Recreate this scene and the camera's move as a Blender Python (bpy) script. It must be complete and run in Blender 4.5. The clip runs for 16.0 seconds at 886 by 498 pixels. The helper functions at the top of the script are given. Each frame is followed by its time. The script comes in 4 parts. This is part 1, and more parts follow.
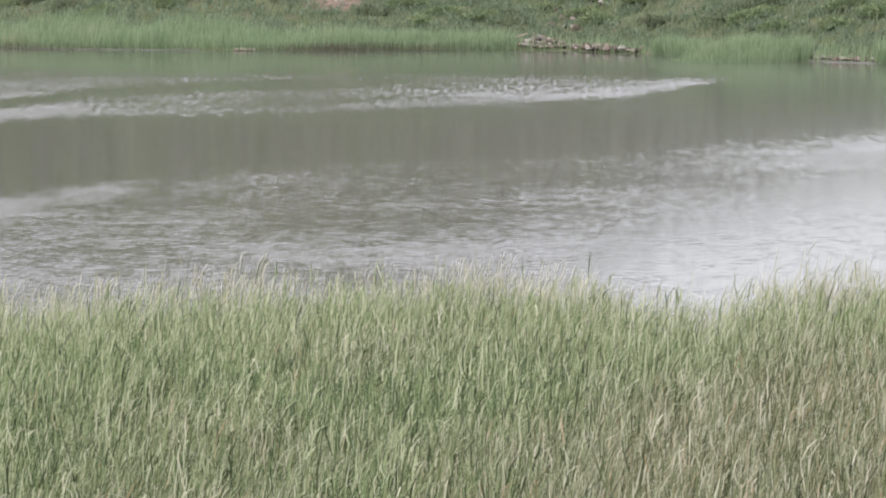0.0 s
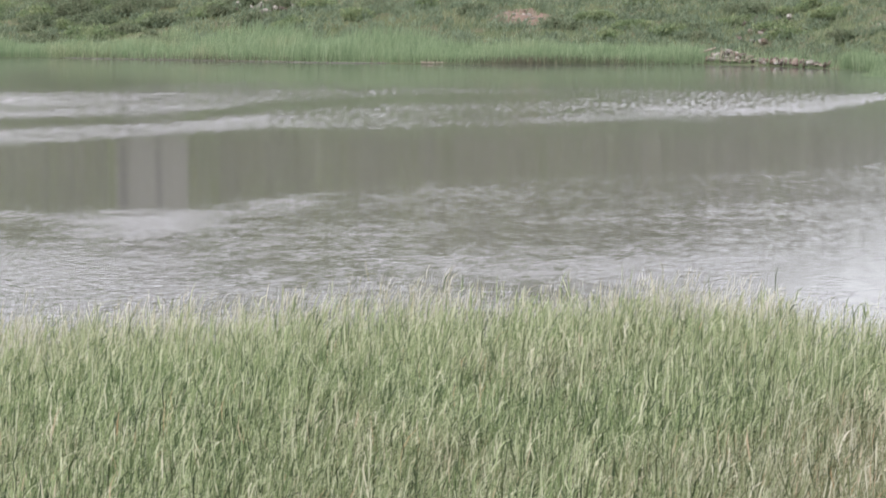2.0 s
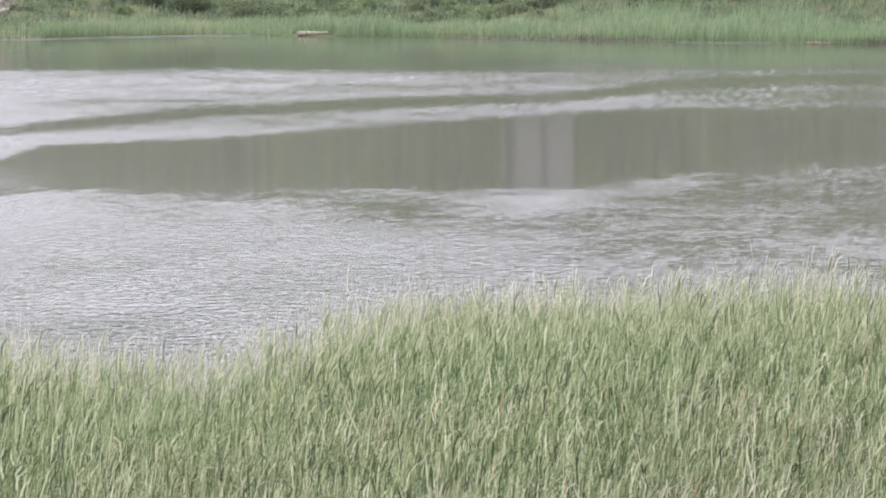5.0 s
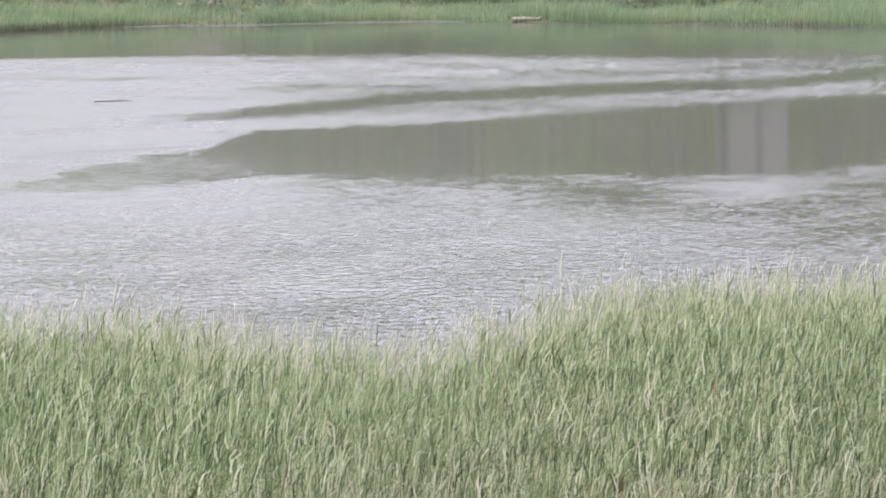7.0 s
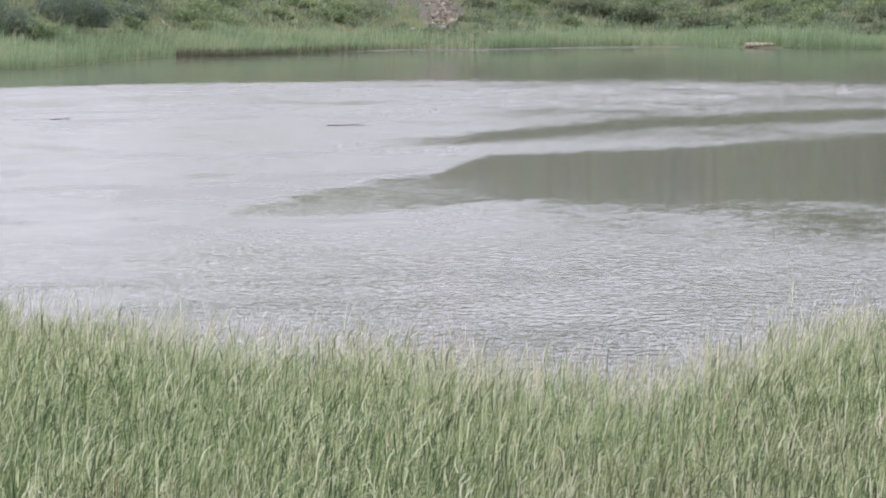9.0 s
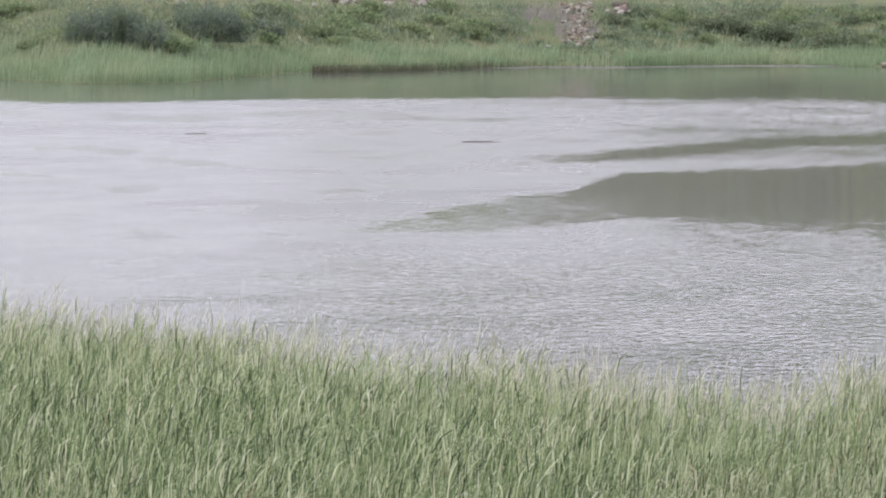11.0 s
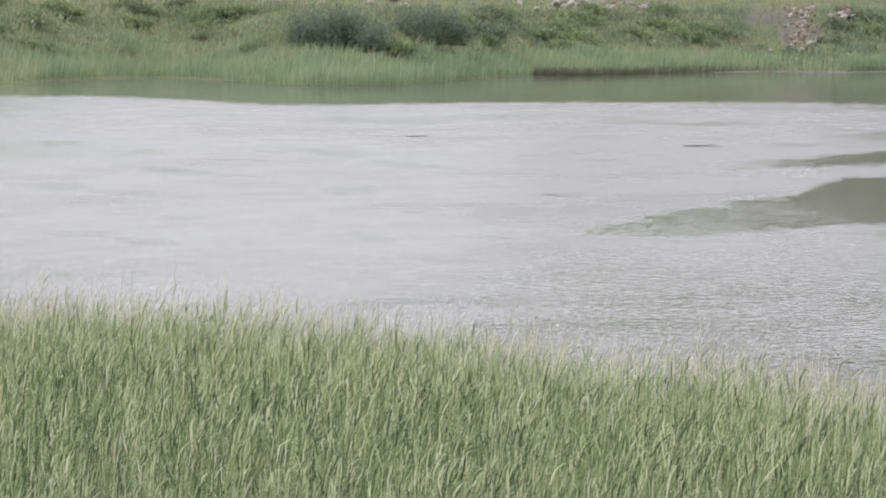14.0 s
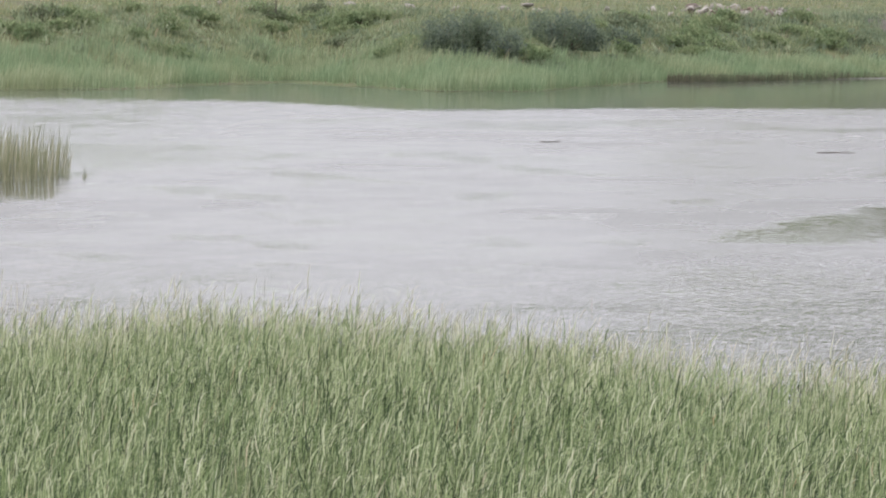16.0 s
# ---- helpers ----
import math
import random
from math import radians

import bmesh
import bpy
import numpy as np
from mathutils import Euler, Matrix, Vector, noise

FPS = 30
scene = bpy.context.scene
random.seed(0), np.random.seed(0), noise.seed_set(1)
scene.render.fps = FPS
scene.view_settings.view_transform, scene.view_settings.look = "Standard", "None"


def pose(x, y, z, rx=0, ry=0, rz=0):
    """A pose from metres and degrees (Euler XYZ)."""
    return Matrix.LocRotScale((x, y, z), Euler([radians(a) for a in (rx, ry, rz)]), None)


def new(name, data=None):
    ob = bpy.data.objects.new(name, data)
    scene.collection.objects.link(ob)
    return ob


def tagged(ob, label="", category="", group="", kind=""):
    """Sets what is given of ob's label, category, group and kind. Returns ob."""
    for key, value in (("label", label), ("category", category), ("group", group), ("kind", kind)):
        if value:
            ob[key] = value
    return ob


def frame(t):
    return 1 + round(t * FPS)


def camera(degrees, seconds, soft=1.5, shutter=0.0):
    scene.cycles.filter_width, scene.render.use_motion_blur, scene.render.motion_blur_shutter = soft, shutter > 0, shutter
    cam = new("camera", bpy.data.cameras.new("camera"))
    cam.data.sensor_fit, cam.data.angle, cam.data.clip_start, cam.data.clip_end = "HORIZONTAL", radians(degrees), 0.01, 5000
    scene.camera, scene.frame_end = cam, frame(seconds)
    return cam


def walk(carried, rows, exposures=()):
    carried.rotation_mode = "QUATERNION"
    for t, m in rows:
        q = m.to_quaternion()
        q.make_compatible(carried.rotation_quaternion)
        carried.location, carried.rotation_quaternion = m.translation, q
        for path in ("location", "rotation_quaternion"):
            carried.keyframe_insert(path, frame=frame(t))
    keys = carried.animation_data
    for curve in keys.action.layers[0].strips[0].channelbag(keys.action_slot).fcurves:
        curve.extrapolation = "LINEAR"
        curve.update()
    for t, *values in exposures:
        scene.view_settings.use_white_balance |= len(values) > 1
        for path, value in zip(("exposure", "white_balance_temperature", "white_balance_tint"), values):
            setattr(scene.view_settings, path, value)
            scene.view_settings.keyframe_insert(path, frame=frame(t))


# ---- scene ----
# A zoomed-in camera stands on a rise above the near shore and turns slowly to its left.
EYE = 7.8
cam = camera(13.0, 16.0, 1.95)
TURNS = [  # seconds, degrees turned to the left, pitch, lean
    (0.0, 0.083, -4.050, -0.292),
    (0.5, 0.535, -3.920, -0.316),
    (1.0, 0.953, -3.823, -0.190),
    (1.5, 1.661, -3.805, -0.055),
    (2.0, 2.832, -3.840, -0.133),
    (2.5, 3.948, -3.795, -0.206),
    (3.0, 4.891, -3.738, -0.157),
    (3.5, 5.505, -3.693, -0.056),
    (4.0, 6.287, -3.875, 0.014),
    (4.5, 7.349, -4.033, -0.143),
    (4.7, 7.871, -4.071, -0.140),
    (6.8, 11.129, -4.351, -0.140),
    (7.0, 11.666, -4.326, -0.145),
    (7.5, 13.045, -4.167, -0.344),
    (8.0, 13.966, -4.096, -0.349),
    (8.5, 14.565, -3.959, -0.236),
    (9.0, 15.076, -3.953, 0.005),
    (9.2, 15.284, -3.853, 0.030),
    (11.3, 17.329, -3.722, 0.410),
    (11.5, 17.512, -3.730, 0.425),
    (12.0, 18.002, -3.746, 0.399),
    (12.5, 18.564, -3.639, 0.322),
    (13.0, 19.304, -3.583, 0.256),
    (13.5, 19.782, -3.730, 0.378),
    (14.0, 20.307, -3.689, 0.572),
    (14.5, 20.829, -3.537, 0.605),
    (15.0, 21.461, -3.562, 0.504),
    (15.5, 21.815, -3.513, 0.646),
    (16.0, 22.266, -3.630, 0.717),
]
walk(cam, [(t, pose(0, 0, EYE, 0, 0, turn) @ pose(0, 0, 0, 90 + pitch, 0, 0) @ pose(0, 0, 0, 0, 0, lean)) for t, turn, pitch, lean in TURNS],
     [(0.0, 0.08, 6500, 11.3), (2.0, 0.18, 6490, 11.7), (3.5, 0.31, 6440, 12.2), (7.0, 0.28, 6300, 14), (8.0, 0.29, 6310, 14), (9.0, 0.11, 6300, 14), (11.5, 0.03, 6290, 13.6), (13.5, 0.02, 6500, 10.5), (16.0, 0.02, 6500, 10.5)])

# ---- light: a bright overcast sky with a weak, wide sun ----
SUN_HEIGHT, SUN_SIDE = 48.0, 215.0
world = bpy.data.worlds.new("overcast_sky")
scene.world = world
world.use_nodes = True
wn, wl = world.node_tree.nodes, world.node_tree.links
wn.clear()
w_out, w_add = wn.new("ShaderNodeOutputWorld"), wn.new("ShaderNodeAddShader")
w_sky, w_blue = wn.new("ShaderNodeTexSky"), wn.new("ShaderNodeBackground")
w_sky.sky_type, w_sky.sun_disc = "NISHITA", False
w_sky.sun_elevation, w_sky.sun_rotation = radians(SUN_HEIGHT), radians(SUN_SIDE)
w_blue.inputs["Strength"].default_value = 0.05
w_cloud = wn.new("ShaderNodeBackground")
w_tc, w_sep, w_ramp = wn.new("ShaderNodeTexCoord"), wn.new("ShaderNodeSeparateXYZ"), wn.new("ShaderNodeValToRGB")
for i, (p, c) in enumerate(((0.0, (0.55, 0.53, 0.57)), (0.055, (0.61, 0.59, 0.635)), (0.16, (1.36, 1.27, 1.345)), (0.45, (1.32, 1.27, 1.31)), (1.0, (1.55, 1.52, 1.52)))):
    stop = w_ramp.color_ramp.elements[0] if i == 0 else w_ramp.color_ramp.elements.new(p) if i < 4 else w_ramp.color_ramp.elements[4]
    stop.position, stop.color = p, (*c, 1)
w_cloud.inputs["Strength"].default_value = 1.0
wl.new(w_tc.outputs["Generated"], w_sep.inputs[0])
wl.new(w_sep.outputs["Z"], w_ramp.inputs[0])
wl.new(w_ramp.outputs[0], w_cloud.inputs["Color"])
wl.new(w_sky.outputs[0], w_blue.inputs["Color"])
wl.new(w_blue.outputs[0], w_add.inputs[0])
wl.new(w_cloud.outputs[0], w_add.inputs[1])
wl.new(w_add.outputs[0], w_out.inputs["Surface"])
sun = new("sun", bpy.data.lights.new("sun", "SUN"))
sun.data.energy, sun.data.angle, sun.data.color = 1.2, radians(14), (1.0, 0.95, 0.88)
sun.matrix_world = pose(0, 0, 60, 90 - SUN_HEIGHT, 0, 180 - SUN_SIDE)


# ---- materials ----
class Nodes:
    """A small shorthand for building node materials."""

    def __init__(self, name):
        self.mat = bpy.data.materials.new(name)
        self.mat.use_nodes = True
        self.tree = self.mat.node_tree
        self.bsdf = self.tree.nodes["Principled BSDF"]
        self.out = self.tree.nodes["Material Output"]
        self.geo = self.add("ShaderNodeNewGeometry")

    def add(self, kind, **values):
        n = self.tree.nodes.new(kind)
        for key, value in values.items():
            n.inputs[key.replace("_", " ")].default_value = value
        return n

    def link(self, a, b):
        self.tree.links.new(a, b)

    def noise(self, scale, detail=3.0, stretch=(1, 1, 1), rough=0.55):
        m = self.add("ShaderNodeMapping")
        m.inputs["Scale"].default_value = stretch
        self.link(self.geo.outputs["Position"], m.inputs["Vector"])
        n = self.add("ShaderNodeTexNoise", Scale=scale, Detail=detail, Roughness=rough)
        self.link(m.outputs[0], n.inputs["Vector"])
        return n.outputs["Fac"]

    def ramp(self, fac, *stops):
        r = self.add("ShaderNodeValToRGB")
        e = r.color_ramp.elements
        while len(e) < len(stops):
            e.new(0.5)
        for el, (p, c) in zip(e, stops):
            el.position, el.color = p, (*c, 1)
        self.link(fac, r.inputs[0])
        return r.outputs[0]

    def mix(self, fac, a, b, kind="MIX"):
        m = self.add("ShaderNodeMix")
        m.data_type, m.blend_type = "RGBA", kind
        for value, socket in ((fac, m.inputs[0]), (a, m.inputs[6]), (b, m.inputs[7])):
            if isinstance(value, (int, float)):
                socket.default_value = value
            elif isinstance(value, tuple):
                socket.default_value = (*value, 1)
            else:
                self.link(value, socket)
        return m.outputs[2]

    def math(self, op, a, b):
        m = self.add("ShaderNodeMath")
        m.operation = op
        for value, socket in ((a, m.inputs[0]), (b, m.inputs[1])):
            if isinstance(value, (int, float)):
                socket.default_value = value
            else:
                self.link(value, socket)
        return m.outputs[0]

    def colour(self, socket, rough=0.8):
        self.link(socket, self.bsdf.inputs["Base Color"])
        self.bsdf.inputs["Roughness"].default_value = rough
        return self

    def bump(self, height, strength, distance):
        b = self.add("ShaderNodeBump", Distance=distance)
        if isinstance(strength, float):
            b.inputs["Strength"].default_value = strength
        else:
            self.link(strength, b.inputs["Strength"])
        self.link(height, b.inputs["Height"])
        self.link(b.outputs[0], self.bsdf.inputs["Normal"])
        return self

    def leafy(self, socket, amount=0.35):
        """Lets part of the light through thin leaves."""
        t, m = self.add("ShaderNodeBsdfTranslucent"), self.add("ShaderNodeMixShader")
        m.inputs[0].default_value = amount
        self.link(socket, t.inputs["Color"])
        self.link(self.bsdf.outputs[0], m.inputs[1])
        self.link(t.outputs[0], m.inputs[2])
        self.link(m.outputs[0], self.out.inputs["Surface"])
        return self


def leaf_material(name, ramp_a, ramp_b, patch, rough=0.6, thin=0.35, low=0.42, high=0.58, drift=0.0):
    """Leaves that vary one by one, in patches of the given size in metres, and from east to west where drift is set."""
    k = Nodes(name)
    each = k.geo.outputs["Random Per Island"]
    n = k.noise(1.0 / patch, 3.0)
    if drift:
        apart = k.add("ShaderNodeSeparateXYZ")
        k.link(k.geo.outputs["Position"], apart.inputs[0])
        n = k.math("ADD", n, k.math("MULTIPLY", k.math("ADD", apart.outputs["X"], 138.0), -drift))
    f = k.ramp(n, (low, (0, 0, 0)), (high, (1, 1, 1)))
    c = k.mix(f, k.ramp(each, *ramp_a), k.ramp(each, *ramp_b))
    k.colour(c, rough)
    k.bsdf.inputs["Specular IOR Level"].default_value = 0.3
    return k.leafy(c, thin).mat


k = Nodes("reed_leaves")
each = k.geo.outputs["Random Per Island"]
# The ramps' dark and pale ends put shaded gaps and lit blades into colour.
pale = k.ramp(each, (0.0, (0.035, 0.05, 0.02)), (0.2, (0.10, 0.12, 0.055)), (0.40, (0.23, 0.255, 0.13)), (0.66, (0.37, 0.395, 0.25)), (0.82, (0.58, 0.57, 0.42)), (0.93, (0.74, 0.71, 0.57)), (1.0, (0.44, 0.29, 0.16)))
green = k.ramp(each, (0.0, (0.025, 0.045, 0.018)), (0.22, (0.075, 0.115, 0.05)), (0.44, (0.19, 0.262, 0.115)), (0.72, (0.352, 0.42, 0.215)), (0.88, (0.605, 0.655, 0.41)), (0.985, (0.72, 0.72, 0.54)), (1.0, (0.46, 0.36, 0.2)))
apart = k.add("ShaderNodeSeparateXYZ")
k.link(k.geo.outputs["Position"], apart.inputs[0])
shift = k.math("MULTIPLY_ADD", apart.outputs["X"], -0.016)
k.link(k.math("MULTIPLY_ADD", apart.outputs["Y"], 0.010), shift.node.inputs[2])
shift.node.inputs[2].links[0].from_node.inputs[2].default_value = -0.535
f = k.ramp(k.math("ADD", k.noise(0.22, 4.0), shift), (0.44, (0, 0, 0)), (0.60, (1, 1, 1)))
rust = k.ramp(each, (0.0, (0.10, 0.07, 0.035)), (0.4, (0.27, 0.19, 0.10)), (0.75, (0.46, 0.36, 0.23)), (1.0, (0.62, 0.56, 0.42)))
dry = k.math("MULTIPLY", k.ramp(k.noise(0.75, 3.0), (0.57, (0, 0, 0)), (0.66, (0.5, 0.5, 0.5))), k.math("SUBTRACT", 1.0, f))
c = k.mix(dry, k.mix(f, pale, green), rust)
k.colour(c, 0.5)
near_reed_mat = k.leafy(c, 0.4).mat
far_reed_mat = leaf_material(
    "far_reed_leaves",
    ((0.0, (0.175, 0.255, 0.140)), (0.6, (0.255, 0.345, 0.195)), (1.0, (0.355, 0.435, 0.275))),
    ((0.0, (0.235, 0.285, 0.160)), (0.6, (0.325, 0.375, 0.220)), (1.0, (0.430, 0.460, 0.305))),
    9.0, low=0.45, high=0.62, drift=0.0008)
# Weed and herb colours are lifted and greyed, painting far haze into them.
bank_mat = leaf_material(
    "bank_weeds",
    ((0.0, (0.115, 0.150, 0.092)), (0.6, (0.182, 0.228, 0.134)), (1.0, (0.295, 0.315, 0.200))),
    ((0.0, (0.200, 0.225, 0.120)), (0.5, (0.290, 0.305, 0.165)), (0.8, (0.355, 0.355, 0.205)), (1.0, (0.390, 0.310, 0.230))),
    9.0, drift=0.003)
herb_mat = leaf_material(
    "herb_leaves",
    ((0.0, (0.130, 0.172, 0.115)), (0.6, (0.188, 0.245, 0.160)), (1.0, (0.262, 0.315, 0.208))),
    ((0.0, (0.215, 0.265, 0.155)), (0.6, (0.295, 0.340, 0.200)), (1.0, (0.390, 0.420, 0.285))),
    6.0, thin=0.35, low=0.42, high=0.60, drift=0.003)
dark_stem_mat = leaf_material(
    "old_reed_stems",
    ((0.0, (0.08, 0.085, 0.06)), (0.7, (0.14, 0.14, 0.09)), (1.0, (0.26, 0.24, 0.16))),
    ((0.0, (0.07, 0.09, 0.05)), (0.7, (0.13, 0.15, 0.09)), (1.0, (0.22, 0.23, 0.14))),
    6.0, thin=0.1)
# Brighter leaf colour for where a flat view shows only the lit tips.
bright_reed_mat = leaf_material(
    "young_reed_leaves",
    ((0.0, (0.10, 0.15, 0.065)), (0.35, (0.27, 0.35, 0.17)), (0.7, (0.44, 0.50, 0.29)), (1.0, (0.69, 0.71, 0.50))),
    ((0.0, (0.13, 0.165, 0.08)), (0.35, (0.32, 0.365, 0.20)), (0.7, (0.50, 0.52, 0.34)), (1.0, (0.73, 0.71, 0.53))),
    3.0, thin=0.45)
rim_mat = leaf_material(
    "dry_reed_tips",
    ((0.0, (0.20, 0.23, 0.12)), (0.4, (0.36, 0.37, 0.23)), (0.75, (0.52, 0.50, 0.35)), (1.0, (0.68, 0.62, 0.47))),
    ((0.0, (0.24, 0.25, 0.14)), (0.4, (0.42, 0.40, 0.26)), (0.75, (0.58, 0.53, 0.38)), (1.0, (0.70, 0.63, 0.48))),
    2.0, thin=0.45)
head_mat = leaf_material(
    "reed_heads",
    ((0.0, (0.34, 0.34, 0.25)), (0.5, (0.56, 0.545, 0.44)), (1.0, (0.76, 0.74, 0.65))),
    ((0.0, (0.40, 0.39, 0.30)), (0.5, (0.62, 0.60, 0.50)), (1.0, (0.78, 0.75, 0.66))),
    2.0, thin=0.45)
islet_mat = leaf_material(
    "ripening_reeds",
    ((0.0, (0.140, 0.160, 0.085)), (0.5, (0.230, 0.255, 0.145)), (0.8, (0.340, 0.345, 0.220)), (1.0, (0.480, 0.455, 0.330))),
    ((0.0, (0.160, 0.165, 0.095)), (0.5, (0.270, 0.270, 0.165)), (0.8, (0.375, 0.360, 0.240)), (1.0, (0.500, 0.465, 0.345))),
    1.5)
# The next two shrub colours are lightened to put haze into them.
shrub_mat = leaf_material(
    "shrub_leaves",
    ((0.0, (0.135, 0.175, 0.145)), (0.7, (0.185, 0.230, 0.180)), (1.0, (0.245, 0.290, 0.220))),
    ((0.0, (0.140, 0.185, 0.125)), (0.7, (0.200, 0.250, 0.165)), (1.0, (0.265, 0.310, 0.200))),
    2.5, 0.85, thin=0.5)
weed_shrub_mat = leaf_material(
    "green_shrub_leaves",
    ((0.0, (0.145, 0.201, 0.106)), (0.7, (0.224, 0.298, 0.158)), (1.0, (0.317, 0.376, 0.198))),
    ((0.0, (0.185, 0.233, 0.125)), (0.7, (0.264, 0.324, 0.172)), (1.0, (0.370, 0.402, 0.224))),
    2.0, 0.85, thin=0.45)
dusky_shrub_mat = leaf_material(
    "dusky_shrub_leaves",
    ((0.0, (0.115, 0.140, 0.085)), (0.7, (0.180, 0.210, 0.130)), (1.0, (0.260, 0.285, 0.180))),
    ((0.0, (0.125, 0.165, 0.100)), (0.7, (0.195, 0.240, 0.150)), (1.0, (0.270, 0.315, 0.195))),
    3.0, 0.85, thin=0.45)
woods_mat = leaf_material(
    "woods_leaves",
    ((0.0, (0.20, 0.21, 0.18)), (0.7, (0.235, 0.24, 0.205)), (1.0, (0.27, 0.27, 0.23))),
    ((0.0, (0.215, 0.215, 0.175)), (0.7, (0.25, 0.245, 0.205)), (1.0, (0.28, 0.275, 0.23))),
    60.0, thin=0.3)

k = Nodes("soil_and_turf")
turf = k.ramp(k.noise(0.09, 5.0), (0.35, (0.06, 0.085, 0.03)), (0.5, (0.09, 0.115, 0.045)), (0.65, (0.13, 0.135, 0.06)))
soil = k.ramp(k.noise(0.6, 4.0), (0.3, (0.085, 0.09, 0.045)), (0.7, (0.13, 0.125, 0.07)))
ground_mat = k.colour(k.mix(k.ramp(k.noise(0.22, 4.0), (0.52, (0, 0, 0)), (0.62, (1, 1, 1))), turf, soil), 0.95).bump(k.noise(2.5, 5.0), 0.6, 0.2).mat

k = Nodes("red_earth")
red_mat = k.colour(k.ramp(k.noise(0.9, 5.0), (0.3, (0.145, 0.10, 0.075)), (0.55, (0.205, 0.14, 0.105)), (0.75, (0.27, 0.205, 0.16))), 0.95).bump(k.noise(3.0, 5.0), 0.7, 0.2).mat
# Colour of the mud strips, also painted where a calm line shines.
k = Nodes("mud_and_calm_line")
shore_strip_mat = k.colour(k.ramp(k.noise(0.8, 4.0), (0.3, (0.095, 0.094, 0.080)), (0.7, (0.150, 0.147, 0.127))), 0.9).bump(k.noise(4.0, 4.0), 0.5, 0.08).mat
k = Nodes("grey_earth")
grey_mat = k.colour(k.ramp(k.noise(0.9, 5.0), (0.3, (0.085, 0.078, 0.066)), (0.7, (0.14, 0.128, 0.108))), 0.95).bump(k.noise(3.0, 5.0), 0.7, 0.2).mat


def stone_material(name, *stops):
    k = Nodes(name)
    info = k.add("ShaderNodeObjectInfo")
    base = k.ramp(info.outputs["Random"], *stops)
    worn = k.ramp(k.noise(3.0, 5.0), (0.3, (0.55, 0.53, 0.50)), (0.7, (1, 1, 1)))
    return k.colour(k.mix(0.8, base, worn, "MULTIPLY"), 0.9).bump(k.noise(7.0, 5.0), 0.6, 0.05).mat


stone_mat = stone_material("rubble_stone", (0.0, (0.11, 0.09, 0.08)), (0.4, (0.19, 0.15, 0.13)), (0.75, (0.27, 0.20, 0.165)), (1.0, (0.38, 0.34, 0.31)))
pale_mat = stone_material("pale_stone", (0.0, (0.26, 0.24, 0.215)), (1.0, (0.46, 0.435, 0.40)))

k = Nodes("weathered_wood")
wood_mat = k.colour(k.ramp(k.noise(2.0, 5.0, (1, 1, 6)), (0.3, (0.20, 0.16, 0.12)), (0.6, (0.42, 0.37, 0.30)), (0.8, (0.58, 0.54, 0.46))), 0.85).bump(k.noise(9.0, 4.0, (1, 1, 5)), 0.5, 0.03).mat
k = Nodes("dark_wet_wood")
dark_wood_mat = k.colour(k.ramp(k.noise(3.0, 4.0), (0.3, (0.05, 0.045, 0.035)), (0.7, (0.12, 0.10, 0.08))), 0.6).mat
k = Nodes("bark")
bark_mat = k.colour(k.ramp(k.noise(4.0, 4.0), (0.3, (0.08, 0.065, 0.05)), (0.7, (0.17, 0.14, 0.11))), 0.9).mat
k = Nodes("plaster")
plaster_mat = k.colour(k.ramp(k.noise(0.4, 4.0), (0.3, (0.20, 0.20, 0.18)), (0.7, (0.235, 0.23, 0.21))), 0.85).mat
k = Nodes("roof_sheet")
roof_mat = k.colour(k.ramp(k.noise(0.6, 4.0), (0.3, (0.16, 0.13, 0.12)), (0.7, (0.24, 0.20, 0.18))), 0.7).mat
k = Nodes("window_glass")
glass_mat = k.colour(k.ramp(k.noise(0.5, 2.0), (0.3, (0.03, 0.035, 0.04)), (0.7, (0.06, 0.065, 0.07))), 0.08).mat

# Murky pond water: mirror-calm patches between patches that the wind has ruffled.
k = Nodes("pond_water")
ruffle = k.add("ShaderNodeAttribute")
ruffle.attribute_name = "ruffle"
ruff = ruffle.outputs["Fac"]
k.colour(k.ramp(k.noise(0.03, 3.0), (0.3, (0.080, 0.083, 0.074)), (0.7, (0.100, 0.102, 0.092))))
k.bsdf.inputs["IOR"].default_value = 1.333
patchy = k.math("ADD", k.math("MULTIPLY", k.noise(1.3, 3.0, (1.0, 0.36, 1.0), 0.6), 0.9), k.noise(3.2, 2.0, (1.1, 0.5, 1.0), 0.6))
away = k.add("ShaderNodeVectorMath")
away.operation = "LENGTH"
k.link(k.geo.outputs["Position"], away.inputs[0])
fetch = k.add("ShaderNodeMapRange", From_Min=130.0, From_Max=240.0)
k.link(away.outputs["Value"], fetch.inputs["Value"])
streaks = k.math("ADD", k.math("MULTIPLY", k.noise(1.0, 2.0, (3.2, 0.21, 1.0), 0.6), 1.9), k.math("MULTIPLY", k.noise(0.45, 2.0, (1.2, 0.16, 1.0), 0.6), 0.3))
streaks = k.math("SUBTRACT", streaks, 0.15)
patchy = k.mix(fetch.outputs[0], patchy, streaks)
ragged = k.math("MULTIPLY_ADD", k.math("SUBTRACT", patchy, 0.95), 1.3)
k.link(ruff, ragged.node.inputs[2])
ragged = k.math("MULTIPLY", k.ramp(ragged, (0.16, (0, 0, 0)), (1.0, (1, 1, 1))), k.ramp(ruff, (0.0, (0, 0, 0)), (0.1, (1, 1, 1))))
gusty = k.ramp(k.noise(0.06, 4.0, (0.7, 0.4, 1.0), 0.68), (0.38, (0.40, 0.40, 0.40)), (0.62, (1.3, 1.3, 1.3)))
gloss = k.math("MULTIPLY_ADD", k.math("MULTIPLY", ragged, gusty), 0.2)
